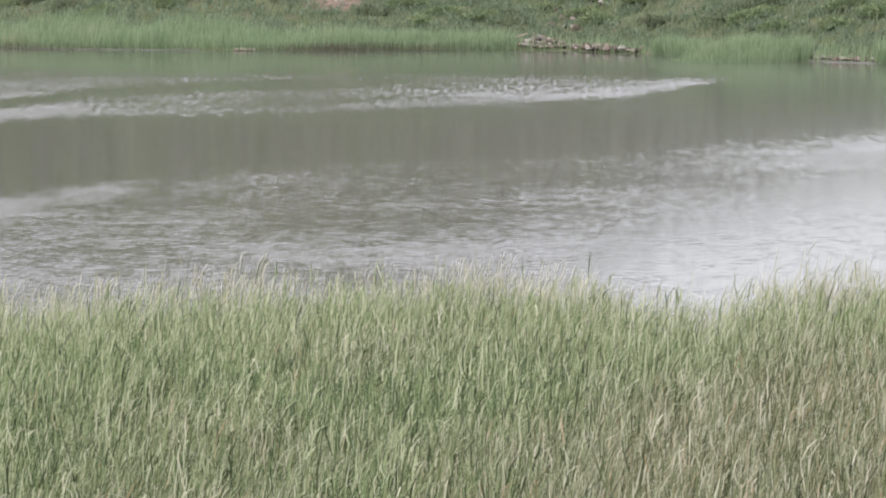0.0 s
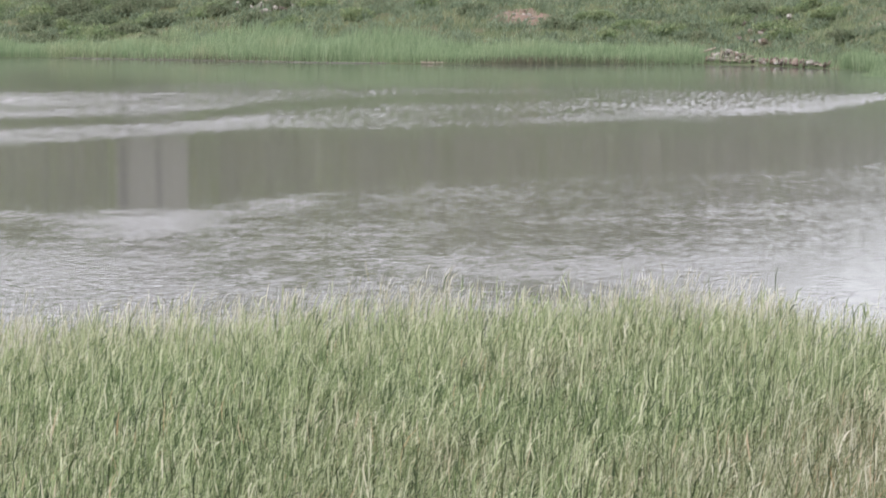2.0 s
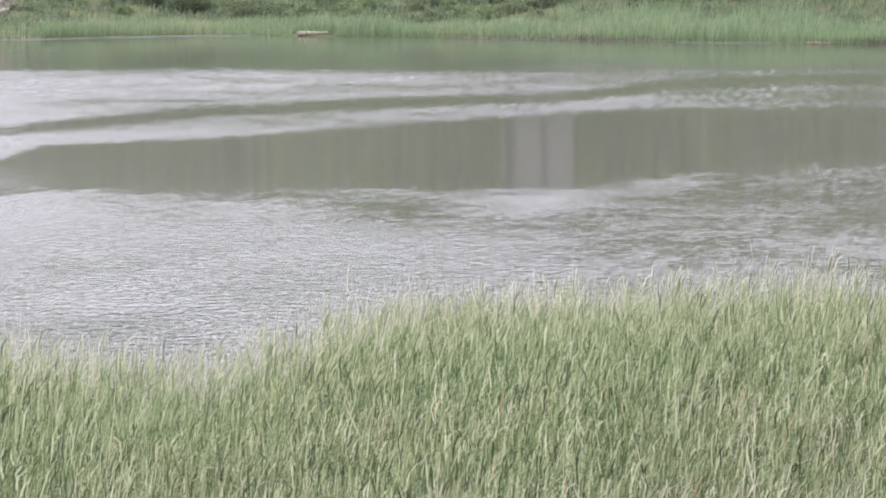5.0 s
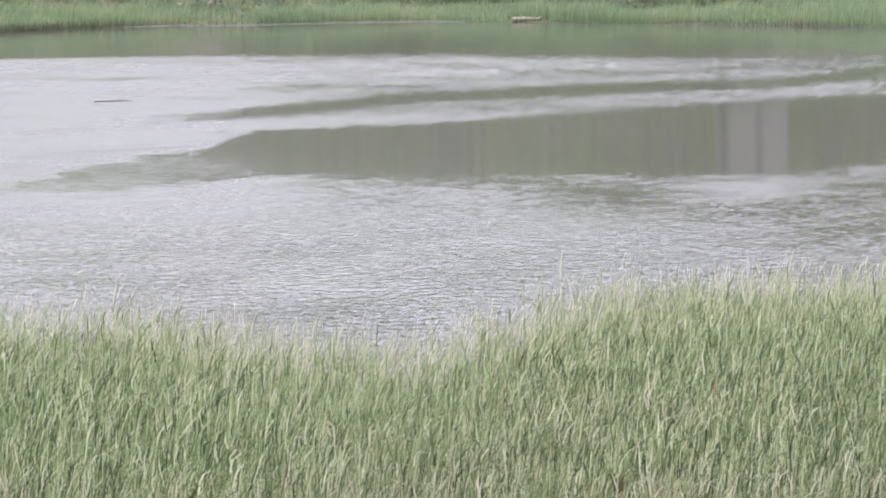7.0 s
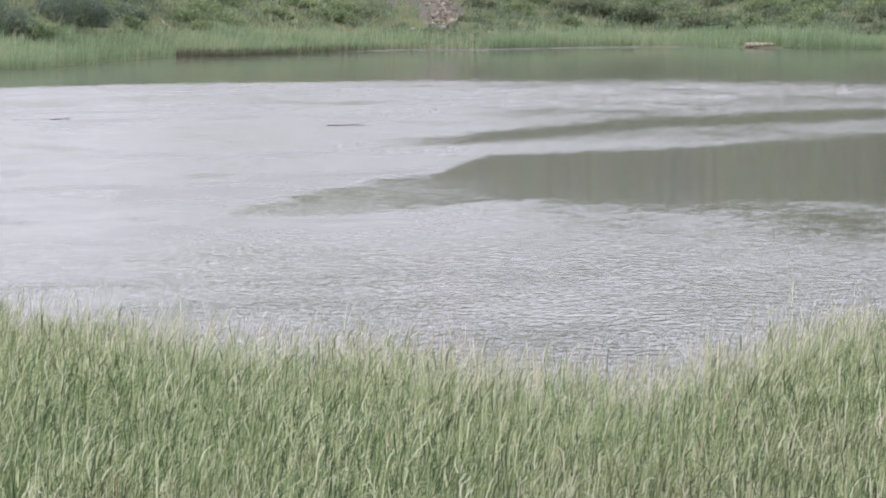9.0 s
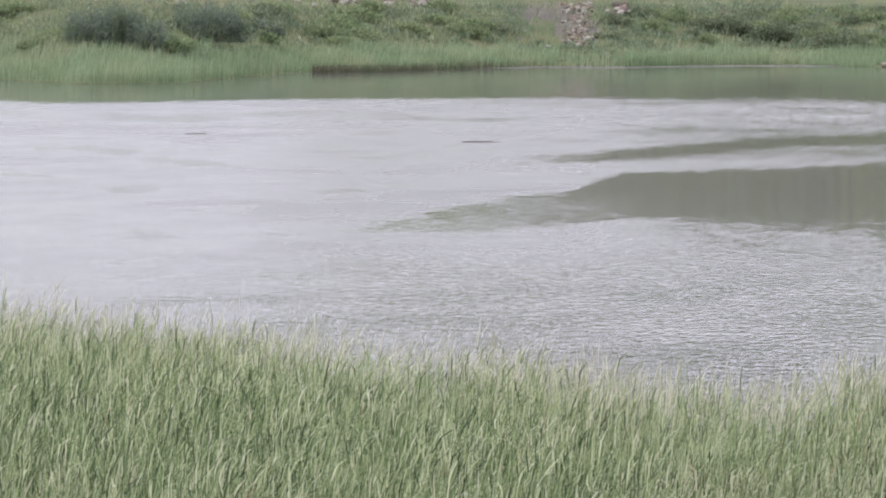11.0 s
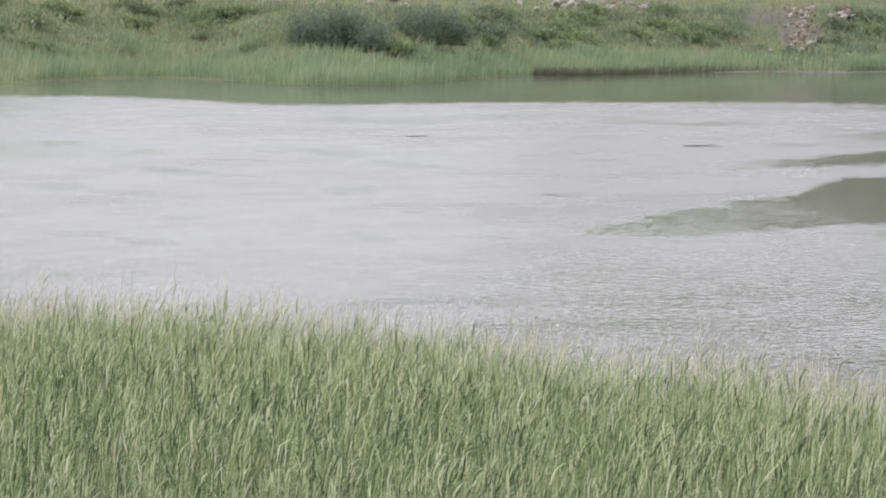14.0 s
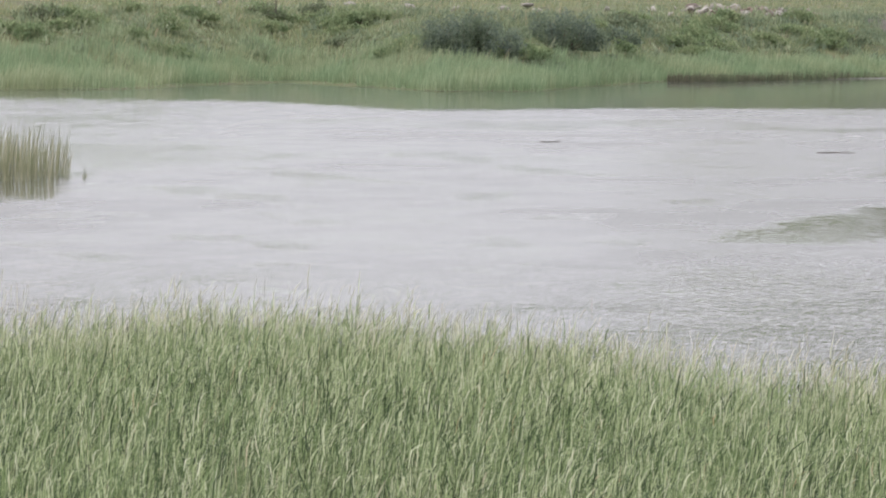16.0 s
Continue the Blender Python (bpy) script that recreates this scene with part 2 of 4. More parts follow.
gloss.node.inputs[2].default_value = 0.074
k.link(gloss, k.bsdf.inputs["Roughness"])
fine = k.noise(4.6, 2.0, (0.9, 0.8, 1.0), 0.5)
broad = k.noise(1.75, 2.0, (1.7, 0.9, 1.0), 0.55)
waves = k.math("ADD", k.math("MULTIPLY", fine, 0.4), broad)
choppy = k.add("ShaderNodeAttribute")
choppy.attribute_name = "chop"
chop = k.math("MULTIPLY", choppy.outputs["Fac"], k.ramp(k.noise(0.11, 4.0, (0.8, 0.4, 1.0), 0.65), (0.36, (0.3, 0.3, 0.3)), (0.6, (1.2, 1.2, 1.2))))
k.link(k.math("MULTIPLY", gloss, k.math("SUBTRACT", 1.0, k.math("MULTIPLY", chop, 0.5))), k.bsdf.inputs["Roughness"])
strength = k.math("MULTIPLY_ADD", k.math("ADD", k.math("MULTIPLY", ragged, gusty), k.math("MULTIPLY", chop, 1.7)), 0.25)
strength.node.inputs[2].default_value = 0.015
k.bump(waves, strength, 0.25)
water_mat = k.mat


# ---- the plan, round the rise on which the camera stands: degrees to the left of north, metres away ----
SHORE = ((-180, 60), (-75, 60), (-40, 200), (-14, 300), (-7, 325), (-5.5, 339), (-4.2, 350), (-3, 372), (-1.7, 392), (0, 400), (3, 401), (4.7, 408), (6.5, 424), (8.3, 440),
         (10, 450), (11.1, 456), (12, 458), (13.1, 452), (14.6, 437), (15.7, 437), (17, 420), (18.2, 402), (19, 400), (19.4, 387), (20, 372), (20.9, 345),
         (22.4, 340), (23.4, 355), (24.6, 372), (26, 352), (27, 335), (28.8, 327), (40, 290), (75, 60), (180, 60))
REEDS = ((-180, 74), (-8, 75), (-5.9, 75.5), (-4.6, 74), (-3.8, 69), (-2.1, 74), (0, 75.5), (4, 73.7), (6.5, 71.5), (8, 71.5), (9.5, 68.7), (10.7, 64.4), (11.2, 62.8),
         (12, 59), (13.2, 60.5), (14.1, 61.3), (15, 63), (16.5, 66), (17.6, 65), (18.8, 66.5), (20.2, 71), (21.5, 71.2), (23.8, 74.2), (26.3, 76), (28.8, 72), (180, 70))
BANK = ((-30, -1.5), (0, 0), (6, 0.35), (14, 0.9), (45, 5.9), (60, 7.2), (140, 8.4), (400, 9.0))
RISE = ((0, 6.1), (8, 5.6), (20, 2.6), (30, 0.9), (38, 0.2), (50, 0.1))
SKYLINE = ((-180, 6), (-60, 14), (-20, 10), (-8, 13), (-6, 16), (-3.8, 26), (-1, 39), (1.5, 55), (8, 58), (11, 44), (14, 40), (16, 42), (18.4, 42), (20.3, 6), (22, 2), (40, 4), (90, 6), (180, 6))


def table(rows, v):
    a = np.array(rows, float)
    return np.interp(v, a[:, 0], a[:, 1])


def wobble(x, y, size, seed=0.0):
    """A cheap smooth noise between about -1 and 1, for arrays."""
    x, y = x / size + seed * 7.31, y / size - seed * 3.17
    return (np.sin(x * 1.7 + 1.3 * np.sin(y * 1.1 + seed)) + np.sin(y * 2.1 - 1.7 * np.sin(x * 0.9 + 2 * seed)) + np.sin((x + y) * 1.3 + 0.9 * np.sin((x - y) * 2.3))) / 3


def ease(a, b, v):
    t = np.clip((v - a) / (b - a), 0, 1)
    return t * t * (3 - 2 * t)


def height(az, r):
    """The height of the ground."""
    az, r = np.asarray(az, float), np.asarray(r, float)
    edge, s = table(REEDS, az), r - table(SHORE, az)
    x, y = -r * np.sin(np.radians(az)), r * np.cos(np.radians(az))
    near = np.where(r < 50, table(RISE, r), 0.1) - 1.4 * ease(edge - 1, edge + 9, r)
    far = table(BANK, s) + ease(8, 40, s) * (0.35 * wobble(x, y, 6.0) + 0.18 * wobble(x, y, 2.1, 2.0))
    far = far + (table(SKYLINE, az) * (1 + 0.12 * wobble(x, y, 40.0)) + 1.5 * wobble(x, y, 9.0)) * ease(150, 380, s)
    return np.maximum(near, far)


def spot(az, r, up=0.0):
    """The place at that bearing and distance, on the ground or higher."""
    return Vector((-r * math.sin(radians(az)), r * math.cos(radians(az)), float(height(az, r)) + up))


def on_bank(az, s, up=0.0):
    """A place s metres behind the far waterline."""
    return spot(az, float(table(SHORE, az)) + s, up)


def mesh_from(name, verts, quads, mat, tris=None, smooth=True):
    """A mesh from arrays of corners, quads and triangles."""
    tris = np.zeros((0, 3), int) if tris is None else tris
    me = bpy.data.meshes.new(name)
    me.vertices.add(len(verts))
    me.vertices.foreach_set("co", np.asarray(verts, np.float32).ravel())
    loops = np.concatenate([quads.ravel(), tris.ravel()]).astype(np.int32)
    me.loops.add(len(loops))
    me.loops.foreach_set("vertex_index", loops)
    me.polygons.add(len(quads) + len(tris))
    starts = np.concatenate([np.arange(len(quads)) * 4, len(quads) * 4 + np.arange(len(tris)) * 3]).astype(np.int32)
    me.polygons.foreach_set("loop_start", starts)
    me.polygons.foreach_set("use_smooth", np.full(len(starts), smooth))
    me.update(calc_edges=True)
    me.materials.append(mat)
    return me


def sheet(name, azs, rs, zs, mat):
    """A sheet over bearings and distances; zs is an array of heights."""
    A, R = np.meshgrid(np.radians(azs), rs, indexing="ij")
    verts = np.stack([-R * np.sin(A), R * np.cos(A), zs], -1).reshape(-1, 3)
    i, j = np.meshgrid(np.arange(len(azs) - 1), np.arange(len(rs) - 1), indexing="ij")
    a = (i * len(rs) + j).ravel()
    quads = np.stack([a, a + 1, a + len(rs) + 1, a + len(rs)], 1)
    return mesh_from(name, verts, quads, mat)


# ---- ground and water ----
azs = np.concatenate([np.arange(-180, -9, 3.0), np.arange(-9, 34.01, 0.2), np.arange(36, 180.1, 3.0)])
rs = np.concatenate([np.arange(0.0, 50, 3.0), np.arange(50, 90, 2.0), np.arange(90, 300, 15.0), np.arange(300, 560, 3.0), np.arange(560, 900, 15.0), (1000, 1300, 1800, 2600, 3800)])
A, R = np.meshgrid(azs, rs, indexing="ij")
ground = tagged(new("ground", sheet("ground", azs, rs, height(A, R), ground_mat)), "weedy earth sloping down to the pond and up its far bank", "ground", kind="structure")

REED_DEPTH = ((-9, 4), (-3, 4), (-0.5, 9), (2.5, 11), (4, 22), (7, 20), (8.5, 10), (11, 9), (13, 12), (14.5, 3), (16, 15), (19, 16), (22, 20), (24, 18), (26, 26), (34, 24))
CALM_TOP = ((-9, 1.40), (-4.2, 1.48), (-3.2, 1.74), (-2.6, 1.86), (-0.2, 1.92), (3.1, 2.04), (5.2, 2.05), (6.6, 2.14), (7.6, 2.20), (9.5, 2.34), (12, 2.46), (14.4, 2.53), (15, 2.72), (15.5, 3.0), (20, 3.3))
CALM_LOW = ((-9, 2.1), (-6.4, 2.23), (-1.7, 2.63), (1.2, 2.80), (3.3, 2.9), (5.4, 3.05), (7, 3.2), (10, 3.28), (12, 3.27), (14.4, 3.22), (15.5, 3.15), (20, 3.3))
STRIP = ((-1, 1.55), (0.8, 1.60), (3.0, 1.62), (5.2, 1.72), (6.6, 1.88), (8.7, 1.95), (12, 2.10), (14.9, 2.33), (16.9, 2.46), (19, 2.55))
LEE = ((-9, 1.7), (-3, 1.5), (1.6, 1.46), (6, 1.40), (9, 1.46), (12, 1.46), (15, 1.46), (19, 1.53), (23, 1.58), (26, 1.5), (40, 1.45))


def ruffled(az, r):
    """How far the wind has ruffled the water, 0 to 1. The patches are drawn by bearing and by the eye's angle down to them."""
    d = np.degrees(np.arctan(EYE / r))
    x, y = -r * np.sin(np.radians(az)), r * np.cos(np.radians(az))
    open_water = ease(120, 200, r)
    j = (0.05 * wobble(x, y, 5.0) + 0.05 * wobble(x, y, 1.9, 1.0)) * (1 - open_water) + 0.05 * wobble(x, y * 0.25, 9.0, 1.0) * open_water
    calm = ease(-0.05, 0.06, d + j - table(CALM_TOP, az)) * ease(-0.16 - 0.5 * ease(3, -2, az), 0.14, table(CALM_LOW, az) - d + 1.6 * j) * ease(16.4, 15.6, az)
    calm = np.maximum(calm, 0.95 * ease(0.12, 0.03, np.abs(d + 0.4 * j - table(STRIP, az))) * ease(-1, 2, az) * ease(18.2, 13.5, az))
    calm = np.maximum(calm, ease(-0.05 - 0.05 * ease(16, 12, az), 0.05, table(LEE, az) - d - 0.6 * j))
    half = 0.05 + 0.22 * ease(19.2, 15.8, az)
    tail = ease(half + 0.10, half - 0.08, np.abs(d + 1.3 * j - 3.17 - 0.115 * (az - 16))) * ease(19.6, 17.4, az) * ease(12.5, 14, az)
    calm = np.maximum(calm, 0.84 * tail)
    calm = np.maximum(calm, ease(0.26, 0.1, np.abs(d - 2.8)) * ease(27.8, 28.1, az))
    out = 1 - calm
    # nearer in, a light breeze draws streaks; the open water beyond is ruffled all over
    near = 0.24 + 0.10 * ease(-2.5, 1, az) + 0.08 * ease(7, 10, az)
    near = near + (0.85 - near) * ease(0.30, 0.05, np.abs(d - 2.52 - 0.125 * az - 0.8 * j)) * ease(4.2, 5.2, az) * ease(9.5, 7.5, az)
    near = near + 0.16 * ease(0.35, 0.05, np.abs(d - 4.0 - j)) * ease(-3, -1, az) * ease(5, 3, az)
    near = near + (0.95 - near) * ease(12, 16, az) * (1 - 0.75 * ease(3.6, 4.1, d) * ease(23, 17, az))
    near = near - 0.15 * ease(3.5, 3.9, d) * ease(10, 13, az) * ease(22, 18, az)
    far = 0.74 + 0.21 * ease(12, 16, az) - 0.30 * ease(6.2, 4.2, az)
    # one bright streak lies along the far edge of the calm water
    far = np.maximum(far, 0.98 * ease(0.14 + 0.24 * ease(1.5, -1, az), 0.02, table(CALM_TOP, az) - d) * ease(4.0, 1.0, az))
    # long faint bands of smoother water lie across the western sheet
    band = wobble(az * 1.1, d * 9.0, 1.0, 7.0) + 0.5 * wobble(az * 2.3, d * 21.0, 1.0, 2.0)
    out = out * (1 - 0.55 * ease(0.1, 0.8, band) * ease(17, 20, az) * ease(1.7, 2.3, d))
    out = out * (1 - 0.5 * ease(23.5, 27, az) * ease(3.1, 2.3, d))
    out = out * (near + (far - near) * ease(3.0, 2.6, d))
    gust = (wobble(x, y * 0.5, 4.0, 3.0) + 0.7 * wobble(x * 0.6, y * 0.35, 1.5, 5.0)) * (1 - 0.8 * open_water)
    return np.clip(out * (0.85 + 0.35 * gust * (1 - 0.7 * ease(12, 18, az)) + 0.45 * ease(13, 18, az)), 0, 1.5)


def choppiness(az, r):
    """Where the ripples are large enough to be told apart, 0 to 1."""
    d = np.degrees(np.arctan(EYE / r))
    x, y = -r * np.sin(np.radians(az)), r * np.cos(np.radians(az))
    out = ease(3.5, 4.4, d) * (0.08 + 0.92 * ease(5.5, 9, az)) * ease(-3, 0, az)
    out = np.maximum(out, 0.14 * ease(0.3, 0.1, np.abs(d - 3.19 - 0.115 * (az - 16))) * ease(13, 16, az) * ease(20, 17, az))
    out = np.maximum(out, 0.22 * ease(2.35, 1.9, d) * ease(1.45, 1.7, d) * ease(15, 11, az) * ease(-4, -2.5, az))
    out = out * (1 - 0.15 * ease(18, 24, az))
    # long faint bands of ripples lie across the open water
    band = wobble(az * 1.1, d * 9.0, 1.0, 7.0) + 0.5 * wobble(az * 2.3, d * 21.0, 1.0, 2.0)
    out = np.maximum(out, 0.6 * ease(0.1, 0.75, band) * ease(16, 19, az) * ease(2.1, 2.6, d))
    return np.clip(out * (0.9 + 0.4 * wobble(x, y * 0.6, 3.0, 4.0)), 0, 1.3)


azs = np.concatenate([np.arange(-75, -9, 3.0), np.arange(-9, 34.01, 0.15), np.arange(36, 75.1, 3.0)])
rs = EYE / np.tan(np.radians(np.arange(9.5, 0.85, -0.03)))
A, R = np.meshgrid(azs, rs, indexing="ij")
water_mesh = sheet("water", azs, rs, np.zeros_like(R), water_mat)
water_mesh.attributes.new("ruffle", "FLOAT", "POINT").data.foreach_set("value", ruffled(A, R).ravel().astype(np.float32))
water_mesh.attributes.new("chop", "FLOAT", "POINT").data.foreach_set("value", choppiness(A, R).ravel().astype(np.float32))
water = tagged(new("water", water_mesh), "murky grey-green pond water with calm and wind-ruffled patches", "water", kind="structure")


# ---- helpers for things ----
def part(name, me, parent, label=""):
    ob = new(name, me)
    ob.parent = parent
    return tagged(ob, label)


def thing(name, place, label, category, group="", turn=0.0):
    ob = new(name)
    ob.empty_display_size = 0.2
    ob.matrix_world = pose(*place, 0, 0, turn)
    return tagged(ob, label, category, group)


def from_bm(name, bm, mat, smooth=False):
    me = bpy.data.meshes.new(name)
    bm.to_mesh(me)
    bm.free()
    me.materials.append(mat)
    for p in me.polygons:
        p.use_smooth = smooth
    return me


rng = np.random.default_rng(7)
STEPS = np.array([0, 0.5, 0.72, 0.88, 1.0])


def blades(name, x, y, z, h, w, lean, curl, mat, steps=STEPS, twist=0.6, wind=(1.0, 0.17), way=None):
    """Many thin leaves that bend with the wind towards their tips, as one mesh."""
    n, m = len(x), len(steps)
    if way is None:
        way = np.array(wind) + rng.normal(0, 0.35, (n, 2))
        way /= np.linalg.norm(way, axis=1)[:, None]
    turn = rng.normal(0, twist, n)
    face = np.stack([np.cos(turn), np.sin(turn)], 1)
    verts = np.zeros((n, m * 2 - 1, 3), np.float32)
    for i, u in enumerate(steps):
        off = (lean * u + curl * u ** 3.2) * h
        cx, cy = x + way[:, 0] * off, y + way[:, 1] * off
        cz = z + h * u * (1 - 0.28 * np.abs(lean)) - h * 0.62 * curl ** 1.6 * u ** 4
        half = w * 0.5 * (0.55 + 0.75 * u - 1.3 * u ** 3.2) if u < 1 else 0
        if i < m - 1:
            for q, sg in ((0, -1), (1, 1)):
                verts[:, 2 * i + q, 0] = cx + sg * face[:, 0] * half
                verts[:, 2 * i + q, 1] = cy + sg * face[:, 1] * half
                verts[:, 2 * i + q, 2] = cz
        else:
            verts[:, 2 * i, 0], verts[:, 2 * i, 1], verts[:, 2 * i, 2] = cx, cy, cz
    base = (np.arange(n) * (2 * m - 1))[:, None]
    quads = np.concatenate([base + np.array([[2 * i, 2 * i + 1, 2 * i + 3, 2 * i + 2]]) for i in range(m - 2)])
    tris = base + np.array([[2 * m - 4, 2 * m - 3, 2 * m - 2]])
    return mesh_from(name, verts.reshape(-1, 3), quads, mat, tris)


def scatter(n, az0, az1, r0, r1):
    """Bearings and distances spread evenly over the ground."""
    return rng.uniform(az0, az1, n), np.sqrt(rng.uniform(r0 ** 2, r1 ** 2, n))


def xy(az, r):
    return -r * np.sin(np.radians(az)), r * np.cos(np.radians(az))


# ---- the reed bed on the near shore ----
az, r = scatter(75000, -9, 34, 39, 78)
x, y = xy(az, r)
edge = table(REEDS, az) + 0.8 * wobble(x, y, 1.3) + 0.4 * wobble(x, y, 0.4, 4.0)
keep = rng.uniform(0, 1, len(az)) < ease(1.2, -1.8, r - edge)
az, r, x, y, edge = az[keep], r[keep], x[keep], y[keep], edge[keep]
n = len(az)
h = (1.72 + 0.16 * wobble(x, y, 2.2, 1.0) + 0.12 * wobble(x, y, 0.6, 2.0)) * rng.normal(1.0, 0.15, n)
lean = rng.normal(0.01, 0.09, n) + 0.05 * wobble(x, y, 2.0, 8.0)
way = np.array((1.0, 0.17)) + rng.normal(0, 0.45, (n, 2))
way /= np.linalg.norm(way, axis=1)[:, None]
z = height(az, r) - 0.05
thin = 1 - 0.4 * ease(-4, 0, r - edge)
reed_bed = tagged(new("reed_bed", blades("reed_bed", x, y, z, h, rng.uniform(0.010, 0.024, n) * thin, lean, np.clip(rng.gamma(2.0, 0.05, n), 0.0, 0.5), near_reed_mat, twist=0.9, way=way)),
                  "dense bed of pale green wind-bent reeds on the near shore", "reeds", kind="stuff")
# their leaves spring from the upper stems and stream out with the wind
pick = rng.integers(0, n, 190000)
u = rng.uniform(0.5, 0.97, len(pick))
lx, ly = x[pick] + way[pick, 0] * lean[pick] * u * h[pick], y[pick] + way[pick, 1] * lean[pick] * u * h[pick]
lz = z[pick] + h[pick] * u * (1 - 0.28 * np.abs(lean[pick]))
m = len(pick)
arched = rng.uniform(0, 1, m) < 0.52
leaf_curl = np.where(arched, rng.uniform(0.45, 1.25, m), rng.uniform(0.0, 0.25, m))
leaf_long, leaf_wide, leaf_lean = rng.uniform(0.22, 0.58, m), rng.uniform(0.011, 0.029, m) * thin[pick], rng.normal(0.03, 0.24, m)
leaf_way = np.array((1.0, 0.1)) + rng.normal(0, 0.62, (m, 2))
leaf_way /= np.linalg.norm(leaf_way, axis=1)[:, None]
rim = (r - edge)[pick] > rng.uniform(-3.5, -0.2, m)
# towards the edge, leaves take the brighter colour of lit tips
bright_zone = ~rim & ((r - edge)[pick] > rng.uniform(-15.0, -3.0, m))
for name, q, mat, steps, label in (("young_reed_leaves", bright_zone, bright_reed_mat, (0, 0.42, 0.7, 1.0), "yellow-green reed leaves near the water's edge, coloured brighter as lit tips"),
                                   ("arched_reed_leaves", ~rim & ~bright_zone & arched, near_reed_mat, (0, 0.42, 0.68, 0.87, 1.0), "long pale green reed leaves arching over in the wind"),
                                   ("upright_reed_leaves", ~rim & ~bright_zone & ~arched, near_reed_mat, (0, 0.55, 1.0), "narrow upright green reed leaves"),
                                   ("rim_reed_leaves", rim, rim_mat, (0, 0.45, 0.8, 1.0), "dry pale leaf tips along the edge of the reed bed")):
    tagged(new(name, blades(name, lx[q], ly[q], lz[q], leaf_long[q], leaf_wide[q], leaf_lean[q], leaf_curl[q], mat, np.array(steps), twist=0.8, way=leaf_way[q])), label, "reed leaves", kind="stuff")


# pale feathery heads stand along the edge of the bed
q = np.flatnonzero((r - edge) > rng.uniform(-4.0, 0.3, n))
q = q[rng.integers(0, len(q), 14000)]
top = 0.72 + 0.2 * rng.uniform(0, 1, len(q))
tagged(new("reed_heads", blades("reed_heads", x[q] + rng.normal(0, 0.08, len(q)), y[q] + rng.normal(0, 0.08, len(q)), z[q] + h[q] * top, rng.uniform(0.22, 0.48, len(q)), rng.uniform(0.008, 0.019, len(q)), rng.normal(0.05, 0.2, len(q)), rng.uniform(0.0, 0.6, len(q)), head_mat, np.array([0, 0.45, 0.8, 1.0]), twist=0.8)),
       "pale feathery reed heads along the edge of the bed", "reed heads", kind="stuff")


def tall_reed(az, back, tall):
    """One reed that stands out of the bed: a stalk, its leaves and a feathery tip."""
    r = float(table(REEDS, az + np.linspace(-0.5, 0.5, 5)).min()) - back
    plant = thing("reed", spot(az, r, -0.05), "tall single reed standing above the edge of the reed bed", "reed", "tall reeds along the edge of the bed", az)
    one = lambda v: np.array([float(v)])
    bend = float(rng.normal(0.06, 0.05))
    way = np.array([[1.0, 0.15]])
    part("stalk", blades("stalk", one(0), one(0), one(0), one(tall), one(0.018), one(bend), one(0.05), rim_mat, way=way), plant)
    for f in rng.uniform(0.5, 0.9, 3):
        f = float(f)
        part("leaf", blades("leaf", one(bend * f * tall), one(0.0), one(tall * f * (1 - 0.28 * abs(bend))), one(rng.uniform(0.25, 0.45)), one(0.024), one(rng.normal(0.3, 0.3)), one(rng.uniform(0.1, 0.6)), near_reed_mat), plant)
    z = tall * (1 - 0.28 * abs(bend)) - tall * 0.62 * 0.05 ** 1.6
    k = 9
    at = np.linspace(-0.22, -0.02, k)
    part("tip", blades("tip", np.full(k, (bend + 0.05) * tall) + at * bend, np.zeros(k), z + at, rng.uniform(0.10, 0.2, k), np.full(k, 0.012), rng.normal(0.2, 0.35, k), rng.uniform(0.1, 0.5, k), head_mat), plant, "pale feathery seed head")
    return plant


for a in np.concatenate([np.linspace(-6.2, 28.5, 46) + rng.normal(0, 0.3, 46), (26.9, 24.1, 17.9, 18.3, 4.9)]):
    tall_reed(float(a), float(rng.uniform(0.2, 2.5)), float(rng.uniform(1.8, 2.1)))

# ---- reeds along the far waterline ----
az = rng.uniform(-9, 34, 98000)
x0, y0 = xy(az, table(SHORE, az))
depth = table(REED_DEPTH, az) * (1 + 0.35 * wobble(x0, y0, 9.0) + 0.2 * wobble(x0, y0, 4.0, 2.0))
s = rng.uniform(-1.5, 1, len(az)) + rng.uniform(0, 1, len(az)) * np.maximum(depth, 1.5)
bare = ((np.abs(az - 10.42) < 0.32) & (s < 3)) | ((np.abs(az - 2.98) < 0.22) & (s < 1)) | (np.abs(az + 2.0) < 1.0) | (np.abs(az - 14.9) < 0.5) | (np.abs(az + 5.8) < 0.5) | ((np.abs(az - 25.2) < 1.7 + 0.4 * wobble(x0, y0, 4.0)) & (s < 2.0 + 1.5 * wobble(x0, y0, 3.0, 5.0)))
keep = ~bare | (rng.uniform(0, 1, len(az)) < 0.08)
az, s = az[keep], s[keep]
r = table(SHORE, az) + s
x, y = xy(az, r)
n = len(az)
h = (1.4 + 0.55 * wobble(x, y, 6.0, 3.0) + 0.45 * wobble(x, y, 2.3, 6.0)) * rng.normal(1, 0.24, n) * (1 + 0.3 * ease(2.4, 3.6, az) * ease(7.2, 6.0, az))
far_reeds = tagged(new("far_reeds", blades("far_reeds", x, y, np.maximum(height(az, r), -0.6) - 0.05, np.maximum(h, 0.4), rng.uniform(0.04, 0.094, n), rng.normal(0.02, 0.14, n), rng.uniform(0.0, 0.2, n), far_reed_mat, np.array([0, 0.62, 1.0]))),
                   "light green reeds fringing the far waterline", "reeds", kind="stuff")

